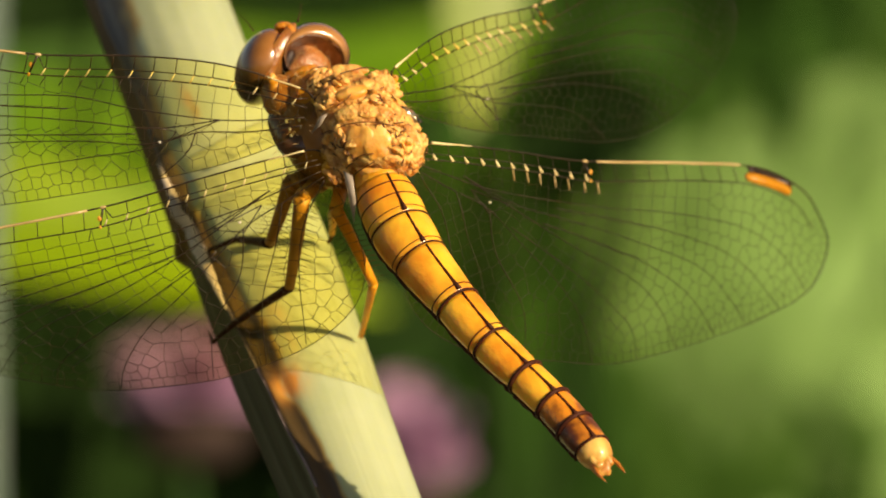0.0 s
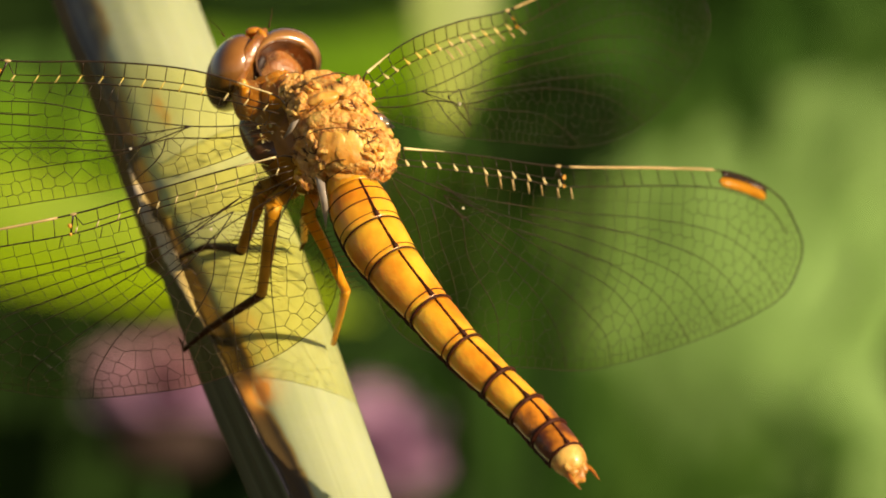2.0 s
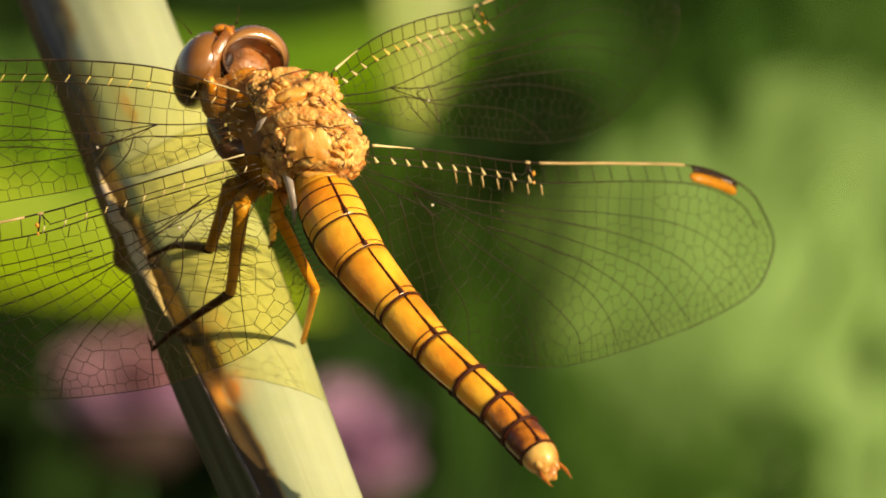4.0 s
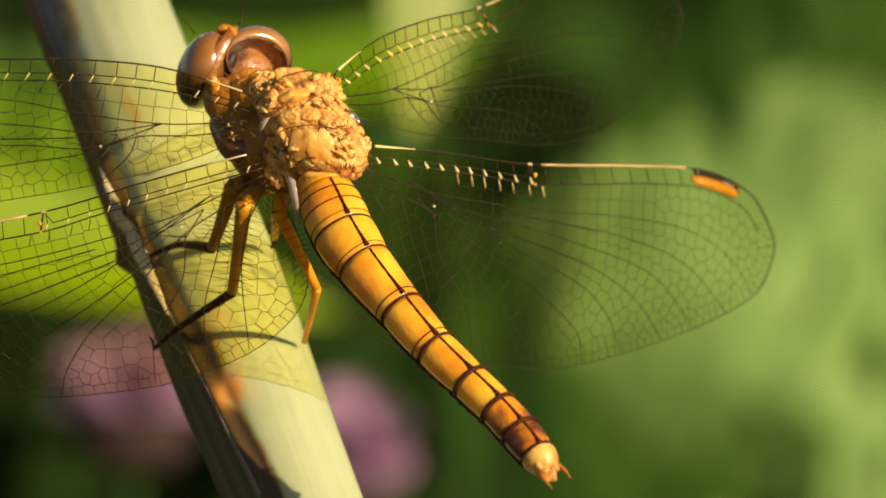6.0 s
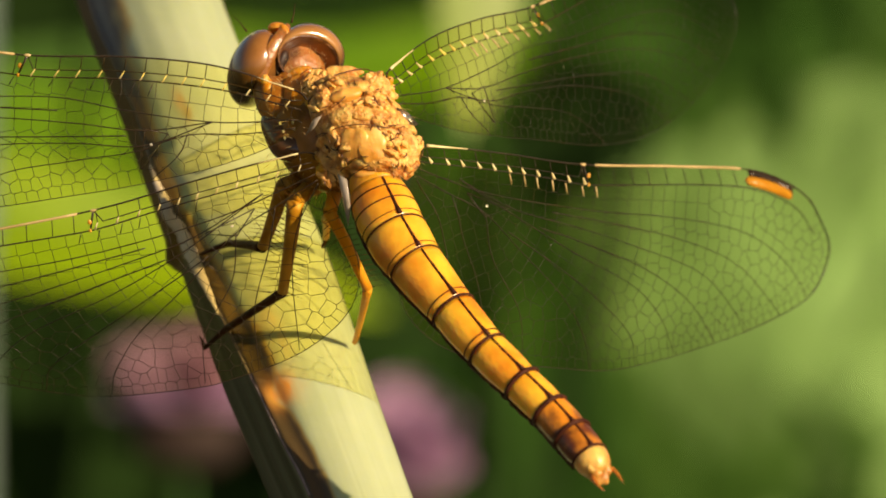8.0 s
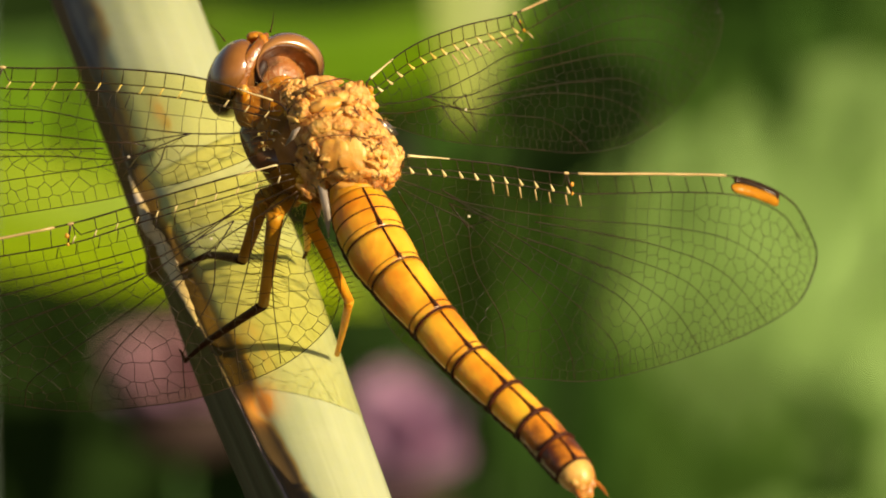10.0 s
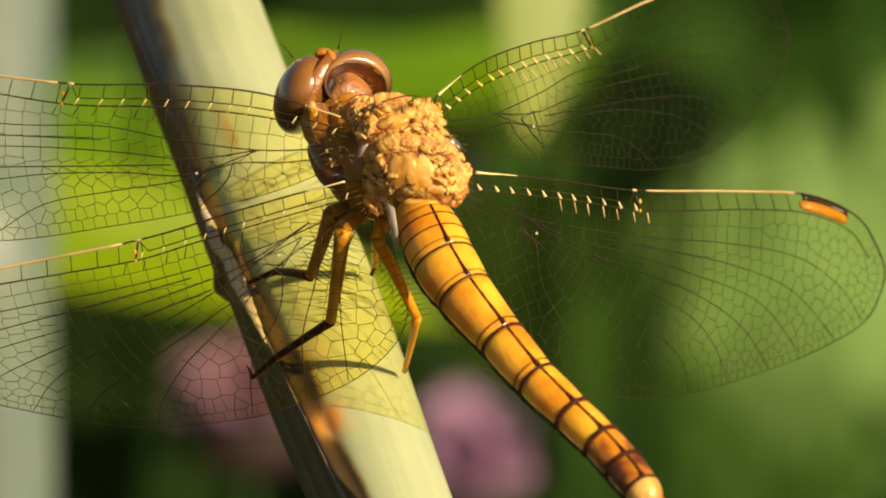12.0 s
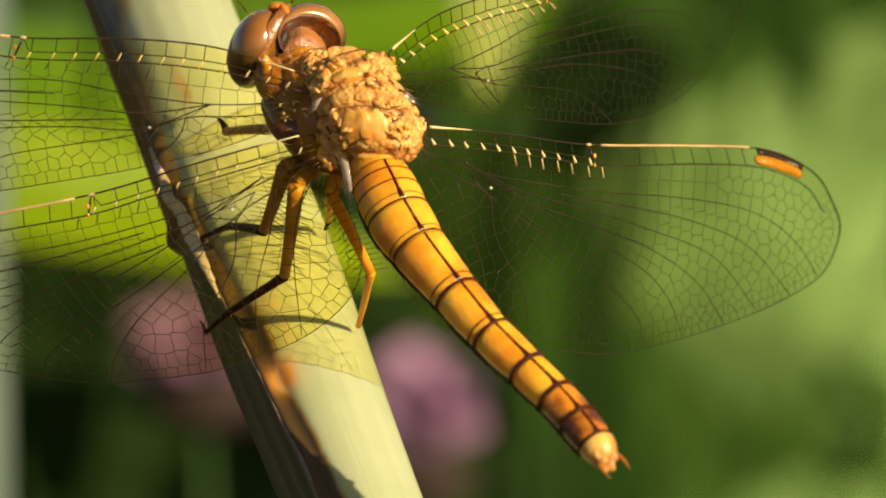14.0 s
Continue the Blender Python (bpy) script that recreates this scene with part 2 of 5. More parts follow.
M_STEM = stem_material()
M_SHEATH = mat("dry_sheath", (0.10, 0.07, 0.06), 0.3, (0.26, 0.20, 0.18), 900, 0.4, 2500)
M_STREAK = mat("pale_sheath", (0.44, 0.36, 0.35), 0.3, (0.72, 0.62, 0.58), 700, 0.5, 2500)
M_GLASSY = membrane_material("hinge_membrane", (0.80, 0.78, 0.70), 9.0)
# bright pale colour for small lumps that stand in for glints
M_GLINT = mat("glint_pale", (0.75, 0.70, 0.55), 0.1, (0.85, 0.8, 0.65), 900, coat=1.0, translucent=0.5, trans_color=(0.8, 0.75, 0.6))
M_GROUND = mat("soil", (0.035, 0.028, 0.018), 0.9, (0.07, 0.06, 0.035), 30, 0.6, 200)
M_LEAF = mat("leaf_green", (0.028, 0.105, 0.010), 0.5, (0.045, 0.15, 0.016), 60, 0.4, 300, translucent=0.4, trans_color=(0.07, 0.26, 0.016), random_tint=0.15)
M_LIME = mat("leaf_lime", (0.22, 0.36, 0.006), 0.5, (0.29, 0.44, 0.010), 60, 0.4, 300, translucent=0.5, trans_color=(0.44, 0.58, 0.01))
M_VIVID = mat("leaf_vivid", (0.10, 0.25, 0.004), 0.5, (0.15, 0.31, 0.008), 60, 0.4, 300, translucent=0.45, trans_color=(0.24, 0.46, 0.01))
M_MID = mat("leaf_half_lit", (0.057, 0.148, 0.021), 0.6, (0.086, 0.192, 0.031), 60, 0.4, 300, spec=0.2, translucent=0.4, trans_color=(0.15, 0.32, 0.042), random_tint=0.1)
M_PALE = mat("leaf_pale", (0.24, 0.33, 0.09), 0.5, (0.31, 0.40, 0.13), 60, 0.4, 300, translucent=0.3, trans_color=(0.32, 0.42, 0.09))
M_GREY = mat("stalk_grey_green", (0.10, 0.15, 0.125), 0.5, (0.135, 0.185, 0.15), 60, 0.3, 300)
# M_BANK, M_MID and M_SHADE serve the bank as lit, half-lit and shaded leaf
M_BANK = mat("leaf_lit", (0.20, 0.365, 0.10), 0.55, (0.26, 0.445, 0.135), 60, 0.4, 300, spec=0.3, translucent=0.35, trans_color=(0.27, 0.46, 0.10))
# near-black green: the deep shade among leaves is put into the colour
M_DEEPSHADE = mat("leaf_deep_shade", (0.008, 0.022, 0.004), 0.8, (0.014, 0.034, 0.007), 60, 0.4, 300, spec=0.05, random_tint=0.2)
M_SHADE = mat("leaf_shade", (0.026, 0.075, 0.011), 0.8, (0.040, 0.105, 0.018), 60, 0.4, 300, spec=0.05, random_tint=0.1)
M_PINK = mat("petal_pink", (0.46, 0.28, 0.44), 0.6, (0.55, 0.34, 0.53), 300, 0.3, 800, translucent=0.4, trans_color=(0.60, 0.35, 0.43), random_tint=0.1)
M_SEPAL = mat("sepal_brown", (0.018, 0.008, 0.005), 0.8, (0.03, 0.013, 0.008), 300)


# ---- building helpers ----
def thing(name, origin, label, category, group="", kind=""):
    ob = new(name)
    ob.empty_display_size = 0.005
    ob.location = world(origin)
    ob["origin_mm"] = list(origin)
    return tagged(ob, label, category, group, kind)


def part(name, geo, material, parent, label="", smooth=True, pivot=None, kind=""):
    """Links (vertices in sheet mm, faces) as one mesh under a thing or a part."""
    verts, faces = geo
    base = Vector((0, 0, 0))
    p = parent
    while p:
        base += p.location
        p = p.parent
    org = world(pivot) if pivot is not None else base
    me = bpy.data.meshes.new(name)
    me.from_pydata([tuple(world(v) - org) for v in verts], [], faces)
    me.materials.append(material)
    if len(faces) < 30000:
        bm = bmesh.new()
        bm.from_mesh(me)
        bmesh.ops.recalc_face_normals(bm, faces=bm.faces)
        bm.to_mesh(me)
        bm.free()
    if smooth:
        me.polygons.foreach_set("use_smooth", [True] * len(me.polygons))
    me.update()
    ob = new(name, me)
    ob.parent = parent
    ob.location = org - base
    return tagged(ob, label, kind=kind)


def merge(*geos):
    verts, faces = [], []
    for v, f in geos:
        k = len(verts)
        verts += list(v)
        faces += [tuple(i + k for i in g) for g in f]
    return verts, faces


def spline(points, n, closed=False):
    """Catmull-Rom through the points, n samples per span."""
    P = [Vector(p) for p in points]
    m = len(P)
    out = []
    for i in range(m if closed else m - 1):
        if closed:
            a, b, c, d = P[i - 1], P[i], P[(i + 1) % m], P[(i + 2) % m]
        else:
            b, c = P[i], P[i + 1]
            a = P[i - 1] if i else b * 2 - c
            d = P[i + 2] if i + 2 < m else c * 2 - b
        for k in range(n):
            t = k / n
            out.append(0.5 * ((2 * b) + (c - a) * t + (2 * a - 5 * b + 4 * c - d) * t * t + (3 * b - a - 3 * c + d) * t ** 3))
    if not closed:
        out.append(P[-1])
    return out


def tube(points, radii, sides=8, caps=True, squash=None):
    """A tube along points in sheet mm. squash: a vector along which it is flattened, and by how much."""
    n = len(points)
    P = [Vector(p) for p in points]
    if not hasattr(radii, "__len__"):
        radii = [radii] * n
    verts, faces = [], []
    ref = None
    for i in range(n):
        d = (P[min(i + 1, n - 1)] - P[max(i - 1, 0)]).normalized()
        if ref is None:
            ref = d.orthogonal().normalized()
        ref = (ref - d * ref.dot(d)).normalized()
        bi = d.cross(ref)
        for k in range(sides):
            a = 2 * math.pi * k / sides
            o = (ref * math.cos(a) + bi * math.sin(a)) * radii[i]
            if squash:
                q = Vector(squash[0]).normalized()
                o -= q * o.dot(q) * (1 - squash[1])
            verts.append(P[i] + o)
    for i in range(n - 1):
        for k in range(sides):
            k2 = (k + 1) % sides
            faces.append((i * sides + k, i * sides + k2, (i + 1) * sides + k2, (i + 1) * sides + k))
    if caps:
        faces.append(tuple(range(sides - 1, -1, -1)))
        faces.append(tuple((n - 1) * sides + k for k in range(sides)))
    return verts, faces


def loft(rings, caps=True):
    n = len(rings[0])
    verts = [v for r in rings for v in r]
    faces = []
    for i in range(len(rings) - 1):
        for k in range(n):
            k2 = (k + 1) % n
            faces.append((i * n + k, i * n + k2, (i + 1) * n + k2, (i + 1) * n + k))
    if caps:
        faces.append(tuple(range(n - 1, -1, -1)))
        faces.append(tuple((len(rings) - 1) * n + k for k in range(n)))
    return verts, faces


def blob(centre, axes, rough=0.0, seed=0.0, nu=18, nv=12, freq=0.8):
    """A rounded lump with three half-axes (vectors), unevenly swollen."""
    c = Vector(centre)
    A = [Vector(a) for a in axes]
    verts, faces = [], []
    for j in range(nv + 1):
        th = math.pi * j / nv
        for i in range(nu):
            ph = 2 * math.pi * i / nu
            d = (math.sin(th) * math.cos(ph), math.sin(th) * math.sin(ph), math.cos(th))
            p = A[0] * d[0] + A[1] * d[1] + A[2] * d[2]
            if rough:
                p = p * (1 + rough * noise.noise((c + p) * freq + Vector((seed, seed * 1.7, 0))))
            verts.append(c + p)
    for j in range(nv):
        for i in range(nu):
            i2 = (i + 1) % nu
            faces.append((j * nu + i, (j + 1) * nu + i, (j + 1) * nu + i2, j * nu + i2))
    return verts, faces


def axes_of(u, v, wv, a, b, c):
    return (Vector(u).normalized() * a, Vector(v).normalized() * b, Vector(wv).normalized() * c)


# ---- the setting ----
def ground():
    n = 40
    verts, faces = [], []
    for j in range(n + 1):
        for i in range(n + 1):
            a, b = (i / n - 0.5) * 2, (j / n - 0.5) * 2
            x, y = 400 * a ** 5 + 3 * a, 400 * b ** 5 + 3 * b
            z = 0.015 * noise.noise((x * 3, y * 3, 0)) * (1 if abs(x) < 6 and abs(y) < 6 else 0)
            verts.append((x, y, z))
    for j in range(n):
        for i in range(n):
            k = j * (n + 1) + i
            faces.append((k, k + 1, k + n + 2, k + n + 1))
    me = bpy.data.meshes.new("ground")
    me.from_pydata(verts, [], faces)
    me.materials.append(M_GROUND)
    tagged(new("ground", me), "dark bare garden soil under the plants", "ground", kind="structure")


ground()


def leaf_geo(base, tip, wide, facing, curl=0.15, fold=0.15, n=14, m=6, point=1.0):
    """A broad leaf from base to tip (sheet mm), wide at most, its upper face towards facing."""
    b, t = Vector(base), Vector(tip)
    ax = t - b
    L = ax.length
    ax.normalize()
    f = Vector(facing)
    f = (f - ax * f.dot(ax)).normalized()
    sd = ax.cross(f)
    verts, faces = [], []
    for side in (0, 1):
        for i in range(n + 1):
            q = i / n
            wd = wide * 0.5 * (math.sin(math.pi * q ** 0.8) ** 0.75 * (1 - 0.15 * q) + 0.015)
            for j in range(-m, m + 1):
                e = j / m
                wob = 0.02 * wide * noise.noise((q * 5 + L, e * 2, wide))
                h = -curl * L * (q - 0.4) ** 2 + fold * wd * abs(e) + wob
                p = b + ax * (q * L) + sd * (wd * e) + f * h
                verts.append(p - f * (0.25 * side))
    w1 = 2 * m + 1
    off = (n + 1) * w1
    for i in range(n):
        for j in range(2 * m):
            k = i * w1 + j
            faces.append((k, k + 1, k + w1 + 1, k + w1))
            faces.append((off + k, off + k + w1, off + k + w1 + 1, off + k + 1))
    return verts, faces


def to_ground(p):
    """The sheet point straight below p on the soil."""
    g = world(p)
    q = BASE.inverted() @ Vector((g.x, g.y, 0.0))
    return q * 1000


def plant(name, label, foot, leaves, material, stalk_material, group="", stalk_r=3.0, category="plant"):
    """A stalk from the soil to the foot of its leaves, and its leaves."""
    ob = thing(name, to_ground(foot), label, category, group)
    f = Vector(foot)
    g = to_ground(foot)
    mid = (f + g) / 2 + Vector((6, 0, 5))
    part("stalk", tube(spline([g, mid, f], 6), [stalk_r * 1.2] * 6 + [stalk_r] * 7), stalk_material, ob)
    for base, tip, wide, facing, *own in leaves:
        lf = part("leaf", leaf_geo(base, tip, wide, facing), own[0] if own else material, ob)
        b, t = Vector(base), Vector(tip)
        fc = Vector(facing)
        ax = (t - b).normalized()
        fc = (fc - ax * fc.dot(ax)).normalized()
        L = (t - b).length
        rib = [b + (t - b) * q + fc * (-0.15 * L * (q - 0.4) ** 2 - 0.2) for q in [i / 10 for i in range(10)]]
        part("midrib", tube(rib, [wide * 0.012 * (1.1 - i / 10) for i in range(10)], 6), stalk_material, lf)
        if (b - f).length > 2:
            part("petiole", tube(spline([f, (b + f) / 2 + Vector((0, 4, 0)), b], 5), stalk_r * 0.5, 6), stalk_material, lf)
    return ob


UP = (0.45, 0.55, 0.7)
def px_mm(n, w):
    return n * STEP * (1 - w / REACH)


def far_foliage():
    """A hedge far behind: a mass of small leaves, too many to count, its deep shade put into the colour."""
    rng = random.Random(5)
    geos = []
    for i in range(1500):
        w = -2300 - 400 * rng.random()
        c = Vector((rng.uniform(-900, 900), rng.uniform(-500, 600), w))
        d = Vector((rng.uniform(-1, 1), rng.uniform(-1, 0.4), rng.uniform(-0.3, 0.6))).normalized()
        L = rng.uniform(70, 140)
        f = Vector((rng.uniform(-0.6, 0.6), rng.uniform(0.2, 1), rng.uniform(0.1, 1)))
        geos.append(leaf_geo(c, c + d * L, L * 0.55, f, n=4, m=1))
    ob = thing("hedge", to_ground((0, -300, -2500)), "dense hedge of small leaves coloured as deep shade", "hedge", kind="stuff")
    part("foliage", merge(*geos), M_DEEPSHADE, ob, kind="stuff")
    trunks = []
    for i in range(14):
        x = -860 + i * 130 + rng.uniform(-20, 20)
        t = Vector((x, 380, -2510 + rng.uniform(-60, 60)))
        g = to_ground((x + rng.uniform(-40, 40), -300, -2500))
        trunks.append(tube(spline([g, (t + g) / 2 + Vector((rng.uniform(-25, 25), 0, 0)), t], 4), [7, 7, 6, 6, 5, 5, 4, 3, 2], 6))
    part("branches", merge(*trunks), M_SEPAL, ob, kind="stuff")


far_foliage()


def deep(w):
    return 1.15 * w - 560


def far(x, y, w):
    return at(x, y, deep(w))


def spread(x0, y0, x1, y1, wide, w0, w1, facing=UP, *own):
    return (far(x0, y0, w0), far(x1, y1, w1), px_mm(wide, deep((w0 + w1) / 2)), facing, *own)


# the lit leaves behind the stem and round the insect
plant("broadleaf_plant", "lime green sunlit leaf on a thin stalk", far(-330, 700, -260),
      [spread(-480, 365, 740, 575, 290, -280, -330)], M_LIME, M_LIME, "leafy plants", 2.5)
plant("broadleaf_plant", "vivid green broad leaf in sun", far(900, 420, -420),
      [spread(1000, 100, 200, 190, 300, -460, -430)], M_VIVID, M_DEEPSHADE, "leafy plants", 3)
plant("strap_leaf_plant", "pale yellow-green upright strap leaf", far(870, 900, -60),
      [spread(862, 300, 862, -900, 215, 0, 0)], M_PALE, M_DEEPSHADE, "leafy plants", 3)
plant("broadleaf_plant", "mid green leaf in half shade", far(-600, 900, -790),
      [spread(-350, 130, 500, 230, 560, -780, -800), spread(-420, 235, 620, 370, 260, -690, -710, UP, M_VIVID)], M_MID, M_LEAF, "leafy plants", 4)
# the next two plants paint the shaded gaps as dark leaves
plant("broadleaf_plant", "low leaves with shade put into their dark green", far(900, 1300, -480),
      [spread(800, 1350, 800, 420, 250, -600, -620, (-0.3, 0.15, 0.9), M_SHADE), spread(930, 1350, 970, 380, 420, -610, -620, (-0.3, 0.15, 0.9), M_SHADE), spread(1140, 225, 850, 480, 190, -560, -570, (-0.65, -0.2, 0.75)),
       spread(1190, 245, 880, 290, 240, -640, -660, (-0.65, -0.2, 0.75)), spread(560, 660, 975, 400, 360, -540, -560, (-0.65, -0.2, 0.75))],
      M_DEEPSHADE, M_DEEPSHADE, "leafy plants", 4)
plant("broadleaf_plant", "leaves behind the flowers with shade put into their green", far(100, 1300, -420),
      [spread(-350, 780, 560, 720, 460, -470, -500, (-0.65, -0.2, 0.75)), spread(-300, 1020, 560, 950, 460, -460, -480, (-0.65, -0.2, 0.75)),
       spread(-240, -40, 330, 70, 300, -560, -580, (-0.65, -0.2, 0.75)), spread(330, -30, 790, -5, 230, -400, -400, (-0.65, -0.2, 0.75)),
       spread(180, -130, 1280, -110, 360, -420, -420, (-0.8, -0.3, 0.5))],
      M_DEEPSHADE, M_DEEPSHADE, "leafy plants", 4)


SUN_MM = Vector((0.72, 0.33, 0.62)).normalized()
TURN_AWAY = Vector((-0.65, -0.2, 0.75))
TURN_AWAY = (TURN_AWAY - SUN_MM * TURN_AWAY.dot(SUN_MM)).normalized()


def hump(x, y, cx, cy, rx, ry):
    return math.exp(-((x - cx) / rx) ** 2 - ((y - cy) / ry) ** 2)


def ramp(v):
    return 1 / (1 + math.exp(-v))


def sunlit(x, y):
    """How bright the bank is wanted over its width and height; sets both the turn and the green of its leaves."""
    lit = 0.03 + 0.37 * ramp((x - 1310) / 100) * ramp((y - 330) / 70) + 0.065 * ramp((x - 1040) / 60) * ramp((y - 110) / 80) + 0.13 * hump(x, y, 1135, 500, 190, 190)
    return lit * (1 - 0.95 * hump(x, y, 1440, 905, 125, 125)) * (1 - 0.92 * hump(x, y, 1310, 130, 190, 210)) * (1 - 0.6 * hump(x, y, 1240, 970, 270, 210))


def leafy_bank():
    """Leaves by the hundred behind the insect, some turned to the sun and some away from it, in lit, half-lit or shaded
    green by place.
    """
    rng = random.Random(41)
    for bx in range(850, 1900, 230):
        for by in range(-260, 1250, 300):
            foot = at(bx + 110 + rng.uniform(-40, 40), by + 330, -1900 - 0.25 * (bx - 1300))
            leaves = []
            for i in range(3):
                for j in range(3):
                    x, y = bx + (i + 0.5) * 77 + rng.uniform(-25, 25), by + (j + 0.5) * 100 + rng.uniform(-25, 25)
                    lit = sunlit(x, y)
                    # the wanted brightness picks a lit, half-lit or shaded copy of the green
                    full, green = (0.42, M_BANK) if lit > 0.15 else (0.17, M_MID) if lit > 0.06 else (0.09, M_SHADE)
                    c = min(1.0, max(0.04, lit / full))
                    facing = SUN_MM * c + TURN_AWAY * math.sqrt(1 - c * c)
                    w = -1840 - 0.25 * (x - 1400) - 0.08 * (441 - y) + rng.uniform(-20, 20)
                    a = rng.uniform(-0.5, 0.5) - 1.35
                    L = rng.uniform(230, 300)
                    dx, dy = math.cos(a) * L / 2, -math.sin(a) * L / 2
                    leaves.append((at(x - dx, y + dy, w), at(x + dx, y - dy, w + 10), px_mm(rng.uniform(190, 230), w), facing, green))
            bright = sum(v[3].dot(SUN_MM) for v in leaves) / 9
            plant("broadleaf_plant", "leaves turned to the sun, light and shade in their greens" if bright > 0.5 else "leaves turned from the sun, light and shade in their greens", foot, leaves,
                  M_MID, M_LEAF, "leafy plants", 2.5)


leafy_bank()


def grey_stalk():
    p = [at(-136, -900, -420), at(-132, -200, -422), at(-128, 441, -424), at(-124, 1200, -426)]
    g = to_ground(p[-1])
    ob = thing("plant_stalk", g, "pale grey-green upright plant stalk", "stalk")
    line = spline([g] + p[::-1], 8)
    part("stalk", tube(line, [11.0] * len(line), 20), M_GREY, ob)


grey_stalk()


def flower_head(x, y, w, size, flat, rng):
    c = at(x, y, w)
    ob = thing("flower", to_ground(c), "soft pink flower head on a brown calyx", "flower", "pink flowers")
    r = px_mm(size, w)
    for i in range(110):
        a, h = rng.uniform(0, 2 * math.pi), rng.uniform(-0.35, 1.0)
        q = math.sqrt(max(0, 1 - h * h))
        d = Vector((math.cos(a) * q, h * flat, math.sin(a) * q))
        b = c + d * r * 0.35
        part("petal", leaf_geo(b, c + d * r * rng.uniform(0.75, 1.2), r * 0.55, d.orthogonal(), n=5, m=2), M_PINK, ob)
    part("calyx", blob(c + Vector((0, -r * 0.95 * flat, 0)), axes_of((1, 0, 0), (0, 1, 0), (0, 0, 1), r * 0.8, r * 0.5, r * 0.5), 0.1, 3), M_SEPAL, ob)
    part("flower_centre", blob(c, axes_of((1, 0, 0), (0, 1, 0), (0, 0, 1), r * 0.62, r * 0.62 * flat, r * 0.62), 0.1, 3), M_PINK, ob)
    g = to_ground(c)
    part("stalk", tube(spline([g, (c + g) / 2 + Vector((5, 0, 0)), c + Vector((0, -r, 0))], 5), r * 0.07, 8), M_LEAF, ob)


frng = random.Random(11)
flower_head(348, 742, deep(-430), 132, 0.7, frng)
flower_head(735, 862, deep(-440), 120, 1.0, frng)

def stem_line(y):
    """Centre, half width and depth of the thick stem at the height y of the sheet."""
    x = 247 + 0.388 * y + 4 * math.exp(-((y - 520) / 170.0) ** 2)
    half = 113 + 11 * math.exp(-((y - 620) / 260.0) ** 2)
    return x, half, -21.0 + (y - 441) * STEP * 0.70 - 0.00006 * max(0.0, 380.0 - max(y, -300)) ** 2


